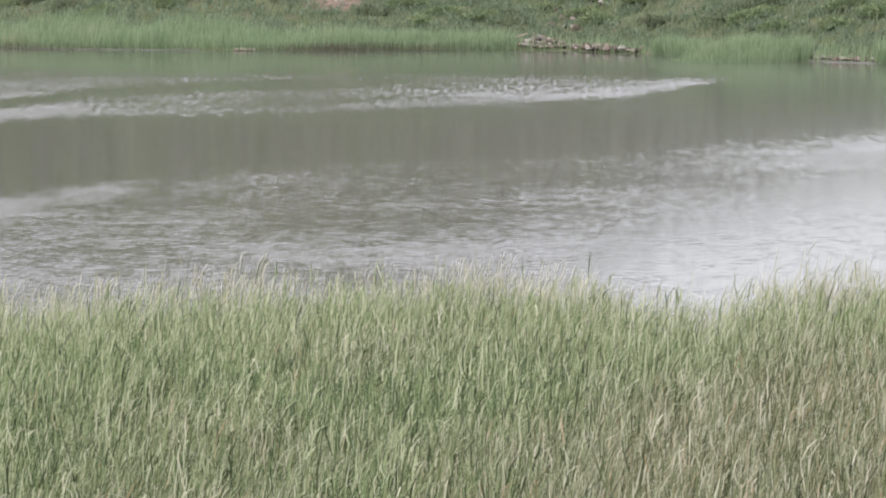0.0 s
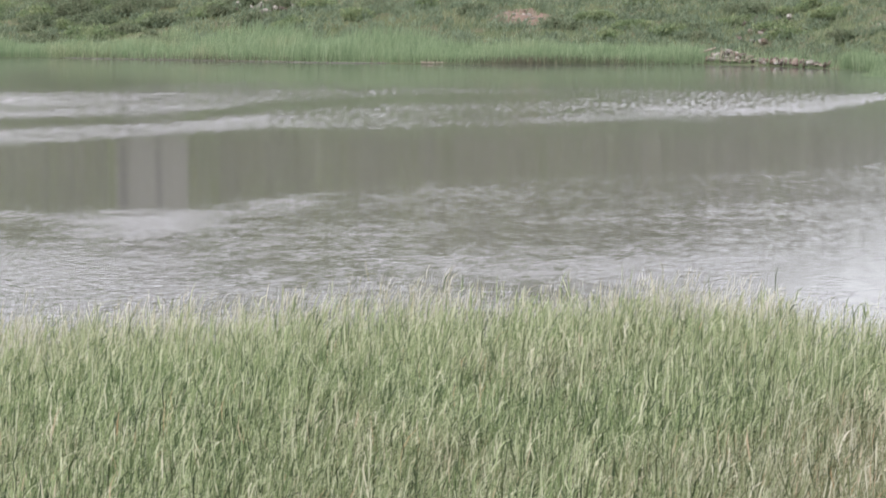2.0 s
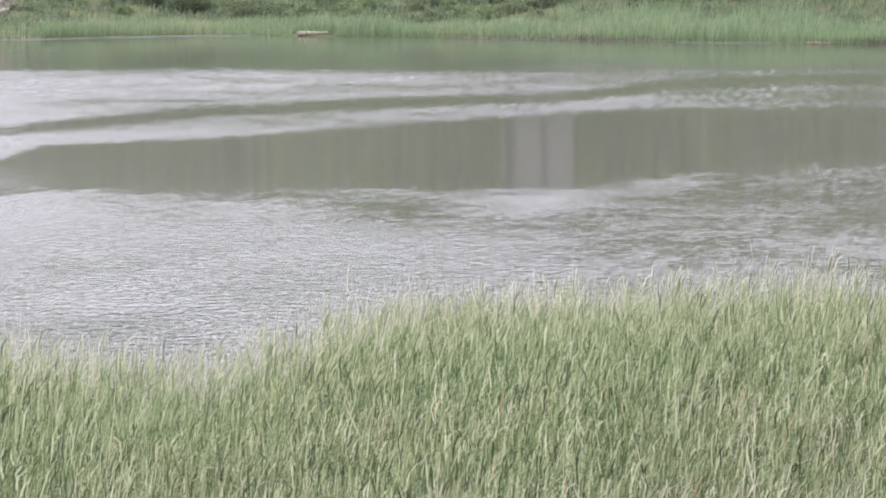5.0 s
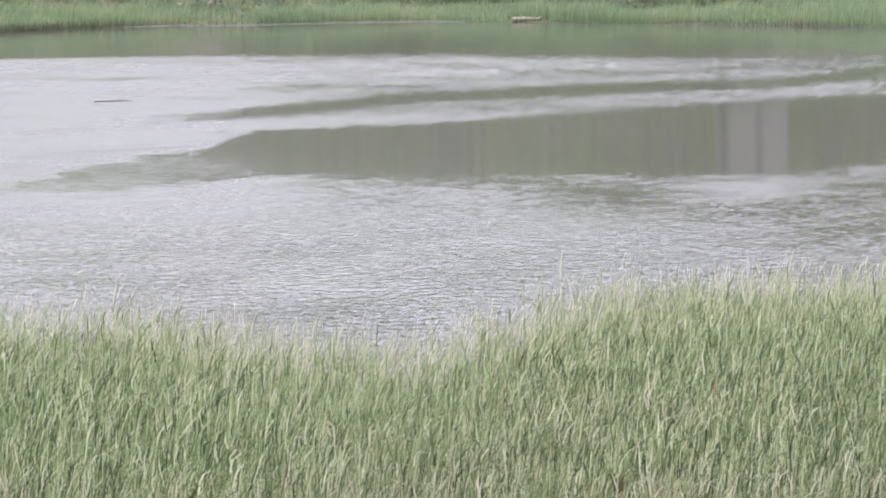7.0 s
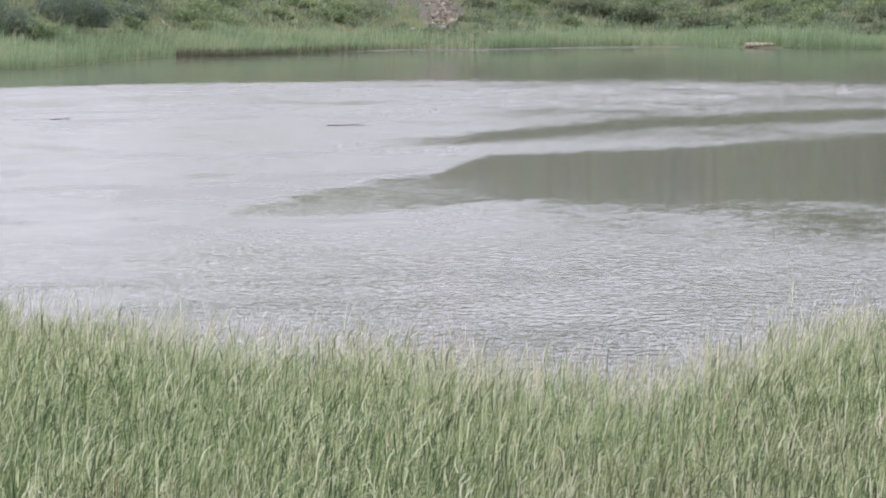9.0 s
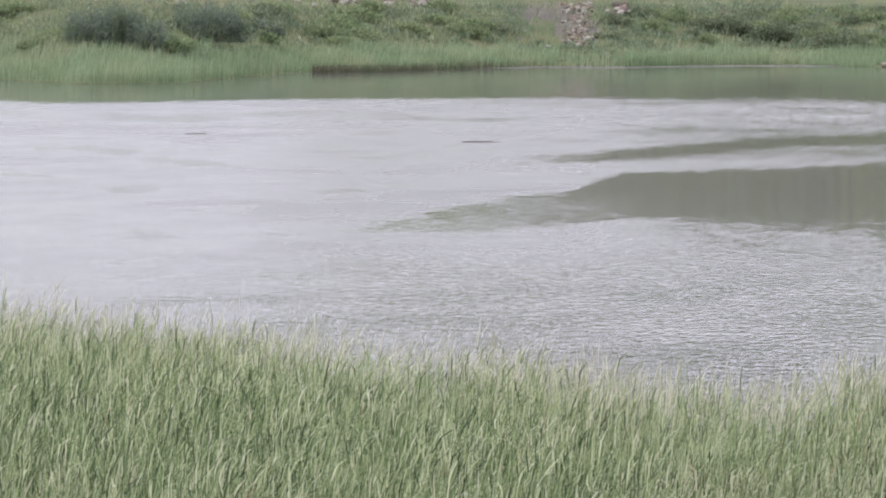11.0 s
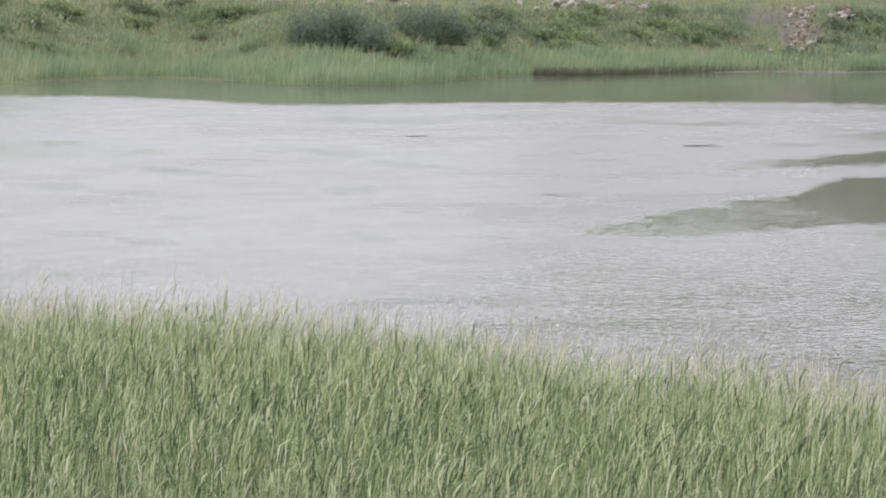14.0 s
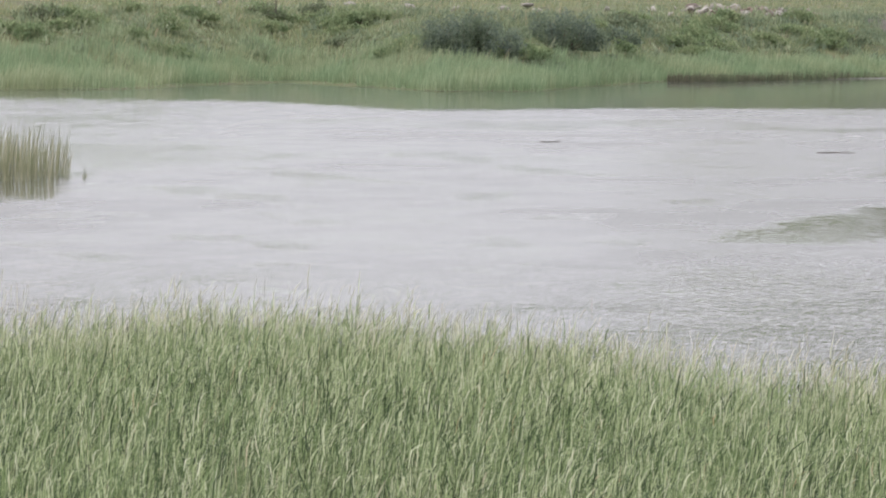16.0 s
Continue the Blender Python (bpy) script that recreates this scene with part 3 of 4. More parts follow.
# ---- weeds on the far bank ----
az, s = rng.uniform(-9, 34, 48000), 3 + 52 * rng.uniform(0, 1, 48000) ** 1.1
r = table(SHORE, az) + s
x, y = xy(az, r)
keep = (s > 0.7 * table(REED_DEPTH, az)) & (wobble(x, y, 5.0, 5.0) + 0.5 * wobble(x, y, 1.8, 6.0) > rng.uniform(-1.3, 0.5, len(az)))
az, s, r, x, y = az[keep], s[keep], r[keep], x[keep], y[keep]
n = len(az)
h = np.maximum((1.05 + 0.6 * wobble(x, y, 3.0, 1.0)) * rng.normal(1, 0.3, n), 0.2)
bank_weeds = tagged(new("bank_weeds", blades("bank_weeds", x, y, height(az, r) - 0.05, h, rng.uniform(0.05, 0.12, n), rng.normal(0.02, 0.3, n), rng.uniform(0.02, 0.5, n), bank_mat, np.array([0, 0.5, 0.8, 1.0]))),
                    "rough green and olive weeds covering the far bank", "weeds", kind="stuff")

# shorter grass on the flat land above the bank
az, s = rng.uniform(12, 32, 15000), 60 + 90 * rng.uniform(0, 1, 15000)
r = table(SHORE, az) + s
x, y = xy(az, r)
n = len(az)
h = np.maximum((0.5 + 0.3 * wobble(x, y, 6.0, 4.0)) * rng.normal(1, 0.3, n), 0.12)
tagged(new("upper_grass", blades("upper_grass", x, y, height(az, r) - 0.05, h, rng.uniform(0.06, 0.14, n), rng.normal(0.0, 0.3, n), rng.uniform(0.0, 0.4, n), bank_mat, np.array([0, 0.6, 1.0]))),
       "short rough grass on the flat land above the far bank", "grass", kind="stuff")


def leaf_quads(c, L, thick=0.45, rise=0.3):
    """Small leaves of half-length L, turned every way, round the places c."""
    m = len(c)
    a, b = rng.normal(0, 1, (m, 3)), rng.normal(0, 1, (m, 3))
    a[:, 2] = np.abs(a[:, 2]) + rise
    a /= np.linalg.norm(a, axis=1)[:, None]
    b -= a * (a * b).sum(1)[:, None]
    b /= np.linalg.norm(b, axis=1)[:, None]
    L = L[:, None]
    return np.stack([c - a * L, c + b * L * thick, c + a * L, c - b * L * thick], 1).reshape(-1, 3)


def mounds(count, leaves):
    """Leafy herbs that grow in overlapping mounds over the slope."""
    az, s = rng.uniform(-9, 34, count), 9 + 44 * rng.uniform(0, 1, count)
    r = table(SHORE, az) + s
    x, y = xy(az, r)
    keep = (s > 0.8 * table(REED_DEPTH, az)) & (wobble(x, y, 6.0, 5.0) + 0.6 * wobble(x, y, 2.5, 9.0) > rng.uniform(-1.8, 0.0, count)) & (np.hypot((az - 1.65) / 0.5, (s - 37) / 4.5) > 1) & (np.hypot((az - 15.35) / 0.6, (s - 42) / 19) > 1)
    az, r, x, y = az[keep], r[keep], x[keep], y[keep]
    n = len(az)
    wide, tall = rng.uniform(0.7, 2.0, n), rng.uniform(0.35, 1.3, n) * (1 + 0.4 * wobble(x, y, 8.0, 3.0))
    i = np.repeat(np.arange(n), leaves)
    d = rng.normal(0, 1, (len(i), 3))
    d /= np.linalg.norm(d, axis=1)[:, None]
    d[:, 2] = np.abs(d[:, 2])
    d *= (rng.uniform(0.3, 1.1, len(i)) ** 0.5)[:, None]
    c = np.stack([x[i] + d[:, 0] * wide[i], y[i] + d[:, 1] * wide[i], height(az, r)[i] - 0.1 + d[:, 2] * tall[i]], 1)
    return mesh_from("bank_herbs", leaf_quads(c, rng.uniform(0.14, 0.42, len(c)), 0.26, 1.3), np.arange(len(c) * 4).reshape(-1, 4), herb_mat, smooth=False)


tagged(new("bank_herbs", mounds(3600, 44)), "leafy green herbs growing in mounds over the far bank", "weeds", kind="stuff")

# dark olive-brown stems stand at the foot of the reeds along parts of the far waterline
az = np.concatenate([19.0 - np.abs(rng.normal(0, 1.7, 2600)), rng.normal(1.4, 0.9, 1600), rng.normal(6.5, 1.0, 700)])
r = table(SHORE, az) + rng.uniform(-2.2, -0.6, len(az))
x, y = xy(az, r)
n = len(az)
tagged(new("old_reed_stems", blades("old_reed_stems", x, y, np.full(n, -0.3), rng.uniform(0.5, 1.45, n), rng.uniform(0.03, 0.07, n), rng.normal(0, 0.12, n), rng.uniform(0, 0.1, n), dark_stem_mat, np.array([0, 0.6, 1.0]))),
       "dark olive-brown stems at the foot of the far reeds", "reeds", kind="stuff")


def reed_clump(name, az0, az1, r0, r1, count, tall, mat, label, width=0.05, top=1.0, uneven=0.17):
    az, r = scatter(count, az0, az1, r0, r1)
    u, v = (az - (az0 + az1) / 2) / (az1 - az0) * 2, (r - (r0 + r1) / 2) / (r1 - r0) * 2
    keep = u * u + v * v + 0.3 * wobble(az * 30, r * 3, 2.0) < 1
    dome = 1 - (1 - top) * np.minimum(u * u + v * v, 1)
    az, r = az[keep], r[keep]
    x, y = xy(az, r)
    n = len(az)
    me = blades(name, x, y, np.maximum(height(az, r), -0.8), tall * dome[keep] * rng.normal(1, uneven, n) + 0.3, rng.uniform(0.6, 1.2, n) * width, rng.normal(0.0, 0.04, n), rng.uniform(0.0, 0.12, n), mat)
    return tagged(new(name, me), label, "reeds", kind="stuff")


reed_clump("reed_islet", 27.75, 31.0, 164, 181, 2600, 2.2, islet_mat, "clump of tall reeds standing alone in the water", 0.034, 0.85, 0.26)
reed_clump("reed_tuft", 27.46, 27.62, 168, 171, 26, 0.9, islet_mat, "few thin reeds standing in the water beside the clump", 0.03, 0.8, 0.25)
reed_clump("shore_reed_clump", -5.3, -3.3, 337, 352, 6000, 2.1, far_reed_mat, "rounded clump of light green reeds at the far waterline", 0.06, 0.3)


# ---- shrubs ----
def limb(bm, a, b, ra, rb, sides=6):
    a, b = Vector(a), Vector(b)
    q = (b - a).to_track_quat("Z", "Y").to_matrix()
    rings = []
    for c, rad in ((a, ra), (b, rb)):
        rings.append([bm.verts.new(c + q @ Vector((rad * math.cos(t * math.tau / sides), rad * math.sin(t * math.tau / sides), 0))) for t in range(sides)])
    for i in range(sides):
        bm.faces.new((rings[0][i], rings[0][(i + 1) % sides], rings[1][(i + 1) % sides], rings[1][i]))
    bm.faces.new(rings[0][::-1])
    bm.faces.new(rings[1])


def shrub(az, s, wide, tall, mat, label, leaves=5000, size=0.15):
    leaves, size = int(leaves * 0.62), size * 1.22
    bush = thing("shrub", on_bank(az, s, -0.1), label, "shrub", "shrubs on the far bank", az)
    bm = bmesh.new()
    lumps = []
    count = max(5, int(wide * 1.6))
    for i in range(count):
        px = (i + 0.5) / count * 2 - 1 + rng.normal(0, 0.1)
        top = tall * (0.95 - 0.45 * px * px) * rng.uniform(0.6, 1.1)
        c = np.array([px * wide / 2 * 0.85, rng.normal(0, wide * 0.13), top * 0.5])
        lumps.append((c, np.array([wide / count * 1.8, wide / count * 1.6, top * 0.52])))
        limb(bm, (c[0] * 0.25, 0, 0), (c[0] * 0.7, c[1] * 0.6, c[2] * 0.6), 0.09, 0.05)
        limb(bm, (c[0] * 0.7, c[1] * 0.6, c[2] * 0.6), tuple(c + np.array([0, 0, lumps[-1][1][2] * 0.6])), 0.05, 0.015)
    part("stem", from_bm("stem", bm, bark_mat), bush, "branching brown stems")
    which = rng.integers(0, count, leaves)
    d = rng.normal(0, 1, (leaves, 3))
    d /= np.linalg.norm(d, axis=1)[:, None]
    d *= (rng.uniform(0.25, 1.3, leaves) ** 0.6)[:, None]
    c = np.array([l[0] for l in lumps])[which] + d * np.array([l[1] for l in lumps])[which]
    c[:, 2] = np.maximum(c[:, 2], 0.12)
    verts = leaf_quads(c, rng.uniform(0.6, 1.3, leaves) * size)
    part("crown", mesh_from("crown", verts, np.arange(leaves * 4).reshape(-1, 4), mat, smooth=False), bush)
    return bush


DARK = "dense dark olive-green shrub on the weedy far bank"
GREEN = "low leafy green shrub among the weeds on the far bank"
shrub(21.95, 26, 10.0, 5.0, shrub_mat, "large dark blue-green willow shrub above the far reeds", 18000, 0.125)
shrub(20.6, 29, 9.5, 4.4, shrub_mat, "wide grey-green shrub beside the large dark one", 15000, 0.125)
shrub(19.8, 30, 5.5, 2.4, shrub_mat, DARK)
shrub(21.2, 24, 6.0, 2.2, weed_shrub_mat, "low green shrub in front of the dark ones", 6000)
shrub(22.9, 24, 4.0, 2.0, weed_shrub_mat, "low green shrub in front of the dark ones", 4500)
shrub(12.25, 24, 6.0, 2.6, dusky_shrub_mat, DARK, 8000)
shrub(11.2, 18, 6.0, 2.4, dusky_shrub_mat, DARK, 8000)
shrub(8.2, 36, 4.5, 2.8, dusky_shrub_mat, DARK)
shrub(6.9, 31, 3.5, 2.0, dusky_shrub_mat, DARK, 4000)
shrub(13.0, 30, 8.0, 2.8, dusky_shrub_mat, DARK, 8000)
for a, s, wide, tall in ((26.4, 23, 5.0, 1.7), (26.0, 43, 5.0, 2.0), (23.5, 42, 4.5, 1.8), (27.9, 41, 5.0, 2.0), (24.9, 37, 3.5, 1.4), (17.6, 30, 5.0, 1.6), (16.6, 34, 4.0, 1.6), (18.6, 24, 4.0, 1.4),
                         (9.6, 26, 5.0, 1.8), (10.3, 34, 5.0, 2.0), (5.0, 30, 4.0, 1.4), (0.6, 34, 4.0, 1.6), (0.0, 30, 3.5, 1.5), (-2.9, 38, 4.0, 1.5), (-4.6, 30, 4.0, 1.5), (-6.0, 36, 5.0, 1.8), (14.0, 33, 4.0, 1.8)):
    shrub(a, s, wide, tall, weed_shrub_mat, GREEN, 3200, 0.15)


THICKET = ((9.3, 13.4, 20, 46, 34), (16.2, 20.3, 26, 50, 22), (22.5, 29.0, 30, 52, 22), (-6.5, 1.2, 22, 48, 34), (2.3, 9.0, 31, 46, 30), (13.4, 14.7, 24, 44, 8), (6.9, 9.8, 14, 42, 30))
for a0, a1, s0, s1, count in THICKET:
    for i in range(count):
        dusky = rng.uniform() < (0.5 if a0 in (9.3, 2.3, -6.5, 6.9) else 0.14)
        shrub(float(rng.uniform(a0, a1)), float(rng.uniform(s0, s1)), float(rng.uniform(2.0, 5.0)), float(rng.uniform(1.0, 2.1)), dusky_shrub_mat if dusky else weed_shrub_mat,
              "low dusky shrub among the weeds on the far bank" if dusky else GREEN, 1150, 0.17)


# ---- bare earth, stones and rubble on the far bank ----
def earth_patch(name, az, s, wide, deep, mat, label):
    """A thin lens of bare soil that follows the slope."""
    n, m = 22, 14
    verts, quads = [], []
    for i in range(m + 1):
        for j in range(n + 1):
            u, v = j / n * 2 - 1, i / m * 2 - 1
            a = az + math.degrees(u * wide / 2 / 420)
            ss = s + v * deep / 2
            edge = u * u + v * v + 0.35 * float(wobble(np.array(u * 4), np.array(v * 4), 1.0))
            verts.append(on_bank(a, ss, 0.22 * min(1, max(-1, (1.0 - edge) * 2.0)) - 0.02 + 0.12 * float(wobble(np.array(u * 9), np.array(v * 9), 1.0))))
    for i in range(m):
        for j in range(n):
            a = i * (n + 1) + j
            quads.append((a, a + 1, a + n + 2, a + n + 1))
    return tagged(new(name, mesh_from(name, np.array(verts), np.array(quads), mat)), label, "bare earth", kind="structure")


earth_patch("earth_patch_1", 1.65, 36, 7.0, 11, red_mat, "patch of bare reddish earth on the weedy bank")
earth_patch("earth_patch_2", 15.55, 50, 8.0, 24, grey_mat, "slope of bare dark grey earth above the rubble")

earth_patch("earth_patch_3", 15.1, 33, 5.0, 26, grey_mat, "bare grey-brown earth under the spill of stones")


def shore_strip(name, az0, az1, s0, s1, label):
    """A narrow strip in wet-mud colour along the far waterline."""
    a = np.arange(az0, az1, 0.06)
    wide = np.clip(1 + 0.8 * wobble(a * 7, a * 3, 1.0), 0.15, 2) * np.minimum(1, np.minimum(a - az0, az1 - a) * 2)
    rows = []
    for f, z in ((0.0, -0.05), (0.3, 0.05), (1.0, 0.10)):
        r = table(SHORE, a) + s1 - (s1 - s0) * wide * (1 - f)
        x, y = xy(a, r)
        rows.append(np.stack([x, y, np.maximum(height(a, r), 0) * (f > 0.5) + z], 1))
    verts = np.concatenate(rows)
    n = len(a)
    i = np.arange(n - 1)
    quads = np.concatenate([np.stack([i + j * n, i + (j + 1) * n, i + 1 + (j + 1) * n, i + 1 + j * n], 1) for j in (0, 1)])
    return tagged(new(name, mesh_from(name, verts, quads, shore_strip_mat)), label, "mud", kind="structure")


# The first strip paints a bright calm line of water; the others are mud.
shore_strip("mud_1", 11.2, 16.8, -3.0, 0.3, "narrow pale strip standing in for a calm bright line along the far waterline")
shore_strip("mud_2", 3.6, 8.4, -0.8, 0.3, "narrow strip of brown wet mud along the far waterline")
shore_strip("mud_3", -6.6, -5.2, -2.0, 0.3, "narrow strip of brown wet mud along the far waterline")


def stone_mesh(i, flat, mat):
    bm = bmesh.new()
    bmesh.ops.create_icosphere(bm, subdivisions=1, radius=0.5)
    r2 = random.Random(i)
    for v in bm.verts:
        v.co *= r2.uniform(0.72, 1.15)
        v.co.z *= flat
        v.co.x *= 1.25
    return from_bm("stone", bm, mat)


STONES = [stone_mesh(i, (0.55, 0.7, 0.4, 0.8)[i % 4], stone_mat) for i in range(6)]
PALES = [stone_mesh(i + 20, (0.55, 0.7, 0.4, 0.6)[i % 4], pale_mat) for i in range(4)]


def rubble(az, s, wide, deep, count, label, size=(0.35, 0.95), pale=0.15, pile=0.0):
    heap = thing("rubble_heap", on_bank(az, s), label, "rubble", "", az)
    inv = heap.matrix_world.inverted()
    for i in range(count):
        u, v = rng.normal(0, 0.42), rng.uniform(-1, 1)
        if abs(u) > 1:
            u *= 0.4
        d = float(rng.uniform(*size))
        p = on_bank(az + math.degrees(u * wide / 2 / 420), s + v * deep / 2, d * 0.15 + 0.15 + pile * max(0, 1 - abs(u)) * max(0, 1 - abs(v)) * 1.6)
        ob = part("stone", (PALES if rng.uniform() < pale else STONES)[int(rng.integers(0, 4))], heap)
        ob.matrix_basis = inv @ pose(*p, *rng.uniform(-50, 50, 2), rng.uniform(0, 360)) @ Matrix.Diagonal((d * rng.uniform(0.7, 1.3), d * rng.uniform(0.6, 1), d * rng.uniform(0.8, 1.3), 1))
    return heap


rubble(15.09, 37, 3.6, 34, 190, "spill of reddish and pale broken stones down the bank", (0.3, 0.95), 0.35)
rubble(14.45, 47, 3.0, 8, 22, "grey boulders on the bank", (0.5, 1.5), 0.3)
rubble(-1.4, 3.4, 5.5, 3.5, 90, "heap of stones and brick rubble at the waterline", (0.35, 0.9), 0.12, 0.6)
rubble(-2.25, 1.6, 11.0, 3.0, 90, "low line of stones along the waterline", (0.35, 0.85), 0.2, 0.2)
rubble(-5.75, 1.6, 8.0, 2.5, 55, "low line of stones along the waterline", (0.25, 0.6), 0.3)
rubble(14.8, 14, 5.0, 6.0, 16, "few stones scattered on the muddy shore", (0.25, 0.6), 0.2)
rubble(5.4, 42, 10.0, 6, 40, "pale stones lying along the upper bank", (0.4, 1.1), 0.6)
rubble(-1.9, 27, 9.0, 16, 26, "stones showing among the weeds", (0.4, 1.2), 0.3)
rubble(18.1, 56, 20.0, 9, 100, "pale and reddish stones along the top of the bank", (0.5, 1.4), 0.6)
rubble(1.65, 36, 5.0, 8, 14, "pale stones on bare reddish earth", (0.3, 0.8), 0.6)

for a, s, d in ((25.84, 57, 1.2), (25.18, 58, 0.9), (24.26, 57, 1.3), (23.68, 58, 1.4), (23.0, 57, 1.0), (22.1, 58, 1.1), (21.43, 57, 1.0), (20.93, 56, 1.5), (19.9, 57, 1.0), (21.06, 60, 1.3), (24.0, 62, 0.9), (23.67, 62, 1.0), (22.84, 63, 1.1), (25.6, 62, 0.8), (15.52, 20, 0.7), (14.57, 13, 0.5), (5.43, 38, 1.2), (-0.53, 2.5, 1.0), (-2.06, 23, 0.9), (10.0, 9, 0.5), (9.2, 38, 0.5)):
    d2 = d * float(rng.uniform(0.7, 1.0))
    ob = tagged(new("pale_stone", PALES[int(rng.integers(0, 4))]), "single pale stone block lying in the weeds", "stone", "pale stones on the far bank")
    ob.matrix_world = pose(*on_bank(a, s, 0.25), 0, 0, float(rng.uniform(0, 360))) @ Matrix.Diagonal((d * 1.3, d2, d, 1))


# ---- logs and driftwood ----
def log(place, length, rad, turn, label, mat, lift=3.0, stubs=2):
    ob = thing("log", place, label, "log", "", turn)
    bm = bmesh.new()
    pts = [Vector((length * (i / 6 - 0.5), 0.04 * length * math.sin(i * 1.3), rad * 0.8 + math.sin(radians(lift)) * length * i / 6)) for i in range(7)]
    for i in range(6):
        limb(bm, pts[i], pts[i + 1], rad * (1 - 0.08 * i), rad * (0.92 - 0.08 * i), 8)
    part("trunk", from_bm("trunk", bm, mat, True), ob)
    for i in range(stubs):
        bm = bmesh.new()
        p = pts[2 + 2 * i]
        limb(bm, p, p + Vector((0.25, 0.2 - 0.4 * i, 0.5)) * length * 0.16, rad * 0.45, rad * 0.2)
        part("branch_stub", from_bm("branch_stub", bm, mat), ob)
    return ob


log(on_bank(10.42, 1.0, 0.0), 3.5, 0.29, 10, "weathered pale log lying at the waterline", wood_mat, 2)
log(on_bank(2.98, -1.2, 0.1), 2.3, 0.13, -4, "thin pale plank-like log at the waterline", wood_mat, 0, 1)
log(on_bank(15.34, 8.5, 0.1), 2.2, 0.2, 12, "short pale log on the muddy shore", wood_mat, 0, 1)
log(on_bank(14.87, 10), 1.6, 0.12, 16, "short grey log on the muddy shore", wood_mat, 0, 1)
log(on_bank(-1.0, 3.5, 0.5), 2.6, 0.16, 10, "pale driftwood branch on top of the rubble", wood_mat, 18)
log(on_bank(-5.55, 2.5), 2.2, 0.12, -6, "thin pale driftwood stick at the waterline", wood_mat, 2)
for a, sx, length, turn, lift in ((-1.75, 2.2, 1.5, 30, 12), (-1.5, 1.2, 1.8, -12, 6), (-2.4, 1.0, 1.4, 8, 3), (-2.75, 0.8, 1.7, -6, 2), (-5.9, 0.6, 1.6, 10, 2), (-0.85, 2.6, 1.3, -35, 20), (14.6, 12, 1.2, 20, 1), (9.9, 0.2, 1.2, 6, 2)):
    log(on_bank(a, sx, 0.25), length, 0.07, turn, "thin pale driftwood stick among the stones at the waterline", wood_mat, lift, 1)
stake = thing("stake", on_bank(-1.24, 2.0, -0.3), "upright pale stake beside the rubble", "stake")
bm = bmesh.new()
limb(bm, (0, 0, 0), (0.2, 0, 2.0), 0.11, 0.05, 7)
part("shaft", from_bm("shaft", bm, wood_mat), stake)
bm = bmesh.new()
limb(bm, (0.1, 0, 1.1), (0.5, 0.1, 1.8), 0.05, 0.03, 6)
part("side_branch", from_bm("side_branch", bm, wood_mat), stake)
pole = thing("post", on_bank(24.77, 42, -0.2), "thin dark post standing on the upper bank", "post")
bm = bmesh.new()
limb(bm, (0, 0, 0), (0.06, 0, 3.0), 0.09, 0.06, 7)
part("shaft", from_bm("shaft", bm, dark_wood_mat), pole)
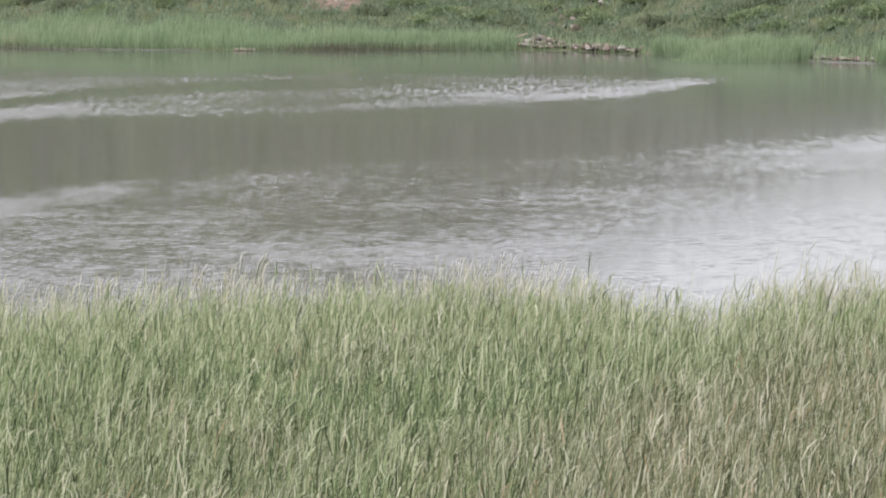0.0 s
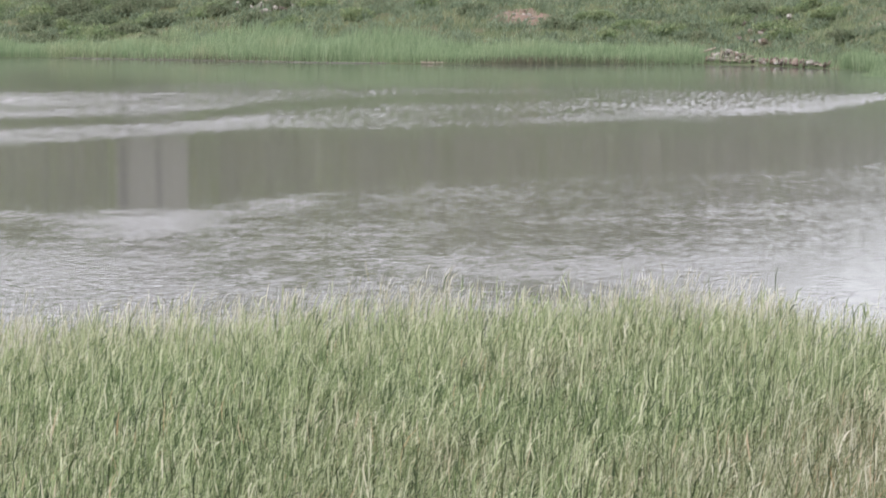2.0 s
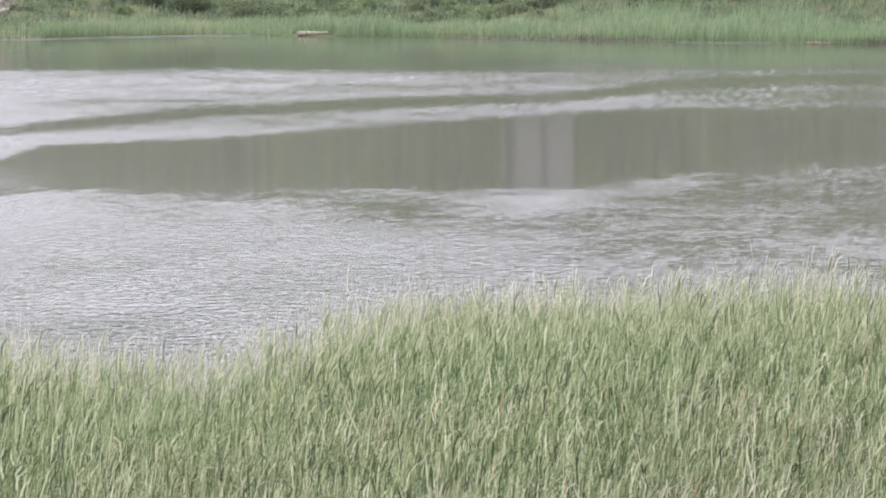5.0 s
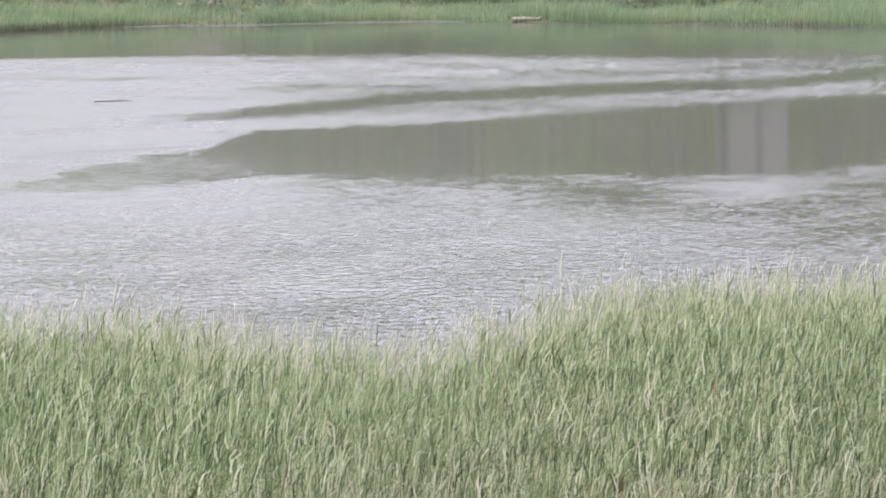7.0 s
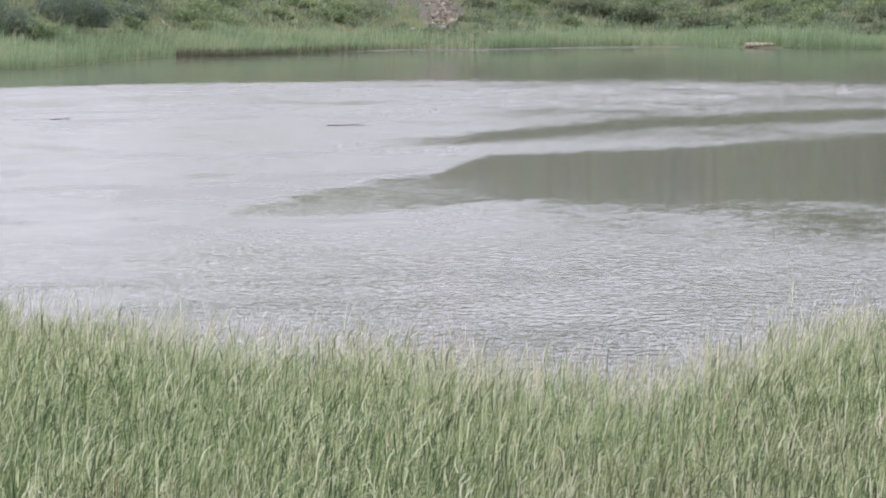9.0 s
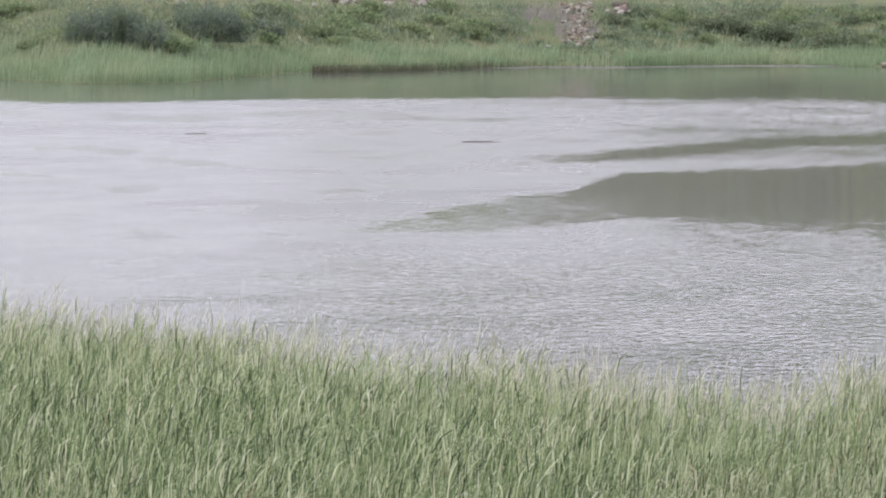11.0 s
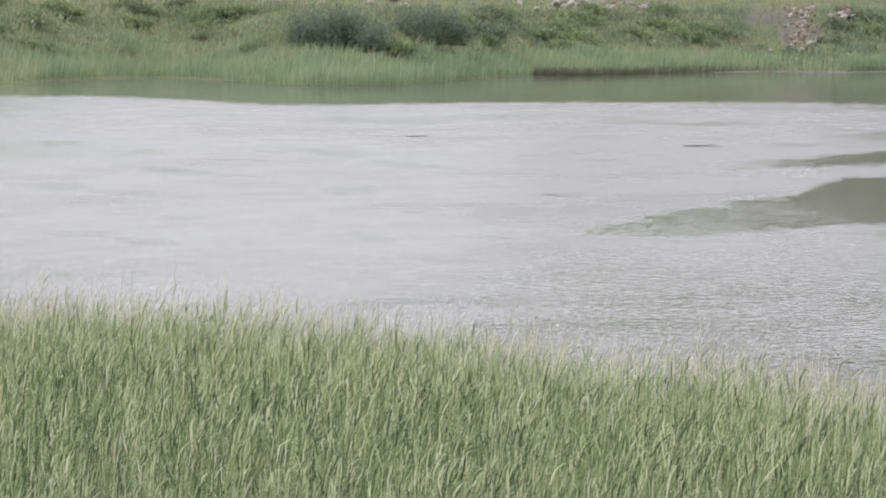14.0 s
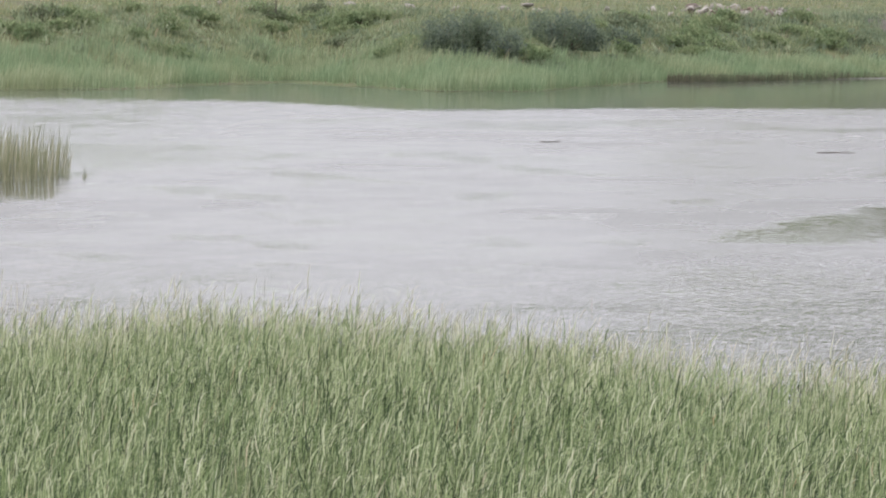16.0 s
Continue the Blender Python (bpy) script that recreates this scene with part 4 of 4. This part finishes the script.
for a, r, length, rad in ((16.5, 209, 2.1, 0.035), (20.7, 219, 1.2, 0.03)):
    drift = thing("floating_branch", Vector((*xy(np.array(a), np.array(r)), 0.0)), "thin dark branch floating on the pond", "branch", "", a + 2)
    bm = bmesh.new()
    limb(bm, (-length / 2, 0, 0.02), (0, 0.12, 0.04), rad, rad * 0.9)
    limb(bm, (0, 0.12, 0.04), (length / 2, 0, 0.03), rad * 0.9, rad * 0.4)
    part("main_stem", from_bm("main_stem", bm, dark_wood_mat), drift)
    bm = bmesh.new()
    limb(bm, (0.2, 0.1, 0.03), (0.7, 0.5, 0.14), rad * 0.6, rad * 0.2)
    part("twig", from_bm("twig", bm, dark_wood_mat), drift)


# ---- woods on the rise behind the bank, seen mirrored in the calm water ----
def woods(count, leaves):
    az = 17.5 - 33 * rng.uniform(0, 1, count) ** 0.8
    r = table(SHORE, az) + rng.uniform(170, 400, count)
    x, y = xy(az, r)
    size = rng.uniform(1.2, 2.6, count) * (0.25 + 0.75 * ease(17.5, 15, az)) 
    c = np.repeat(np.stack([x, y, height(az, r) + size * 0.9], 1), leaves, 0)
    big = np.repeat(size, leaves)[:, None]
    m = count * leaves
    d = rng.normal(0, 1, (m, 3))
    d /= np.linalg.norm(d, axis=1)[:, None]
    c = c + d * big * np.array([0.7, 0.7, 1.0]) * (rng.uniform(0.2, 1.1, m) ** 0.5)[:, None]
    verts = leaf_quads(c, big[:, 0] * rng.uniform(0.26, 0.5, m), 0.6)
    return mesh_from("far_woods", verts, np.arange(m * 4).reshape(-1, 4), woods_mat, smooth=False)


tagged(new("far_woods", woods(9000, 8)), "dull green woods on the rise behind the far bank", "woods", kind="stuff")


# ---- pale houses on the rise behind the bank, seen mirrored in the calm water ----
def block(name, size, at, mat, parent):
    bm = bmesh.new()
    bmesh.ops.create_cube(bm, size=1)
    bmesh.ops.scale(bm, vec=size, verts=bm.verts)
    bmesh.ops.translate(bm, vec=at, verts=bm.verts)
    bmesh.ops.bevel(bm, geom=bm.edges[:], offset=0.04, segments=1, affect="EDGES")
    return part(name, from_bm(name, bm, mat), parent)


def house(az, r, wide, tall, floors):
    ob = thing("house", spot(az, r, -1), "tall pale plastered block of the houses on the rise behind the bank", "house", "houses behind the far bank", az)
    block("wall", (wide, 9, tall), (0, 0, tall / 2), plaster_mat, ob)
    block("roof", (wide + 0.8, 9.8, 0.5), (0, 0, tall + 0.27), roof_mat, ob)
    for f in range(floors):
        for c in (0.0,):
            block("window", (1.2, 0.16, 1.4), (c * wide, -4.5, 2.4 + f * (tall - 1.5) / floors), glass_mat, ob)
    return ob


house(7.01, 620, 9.0, 24, 5)
# Narrow block added for the bright edge beside the mirrored house.
house(7.53, 640, 2.1, 24, 5)
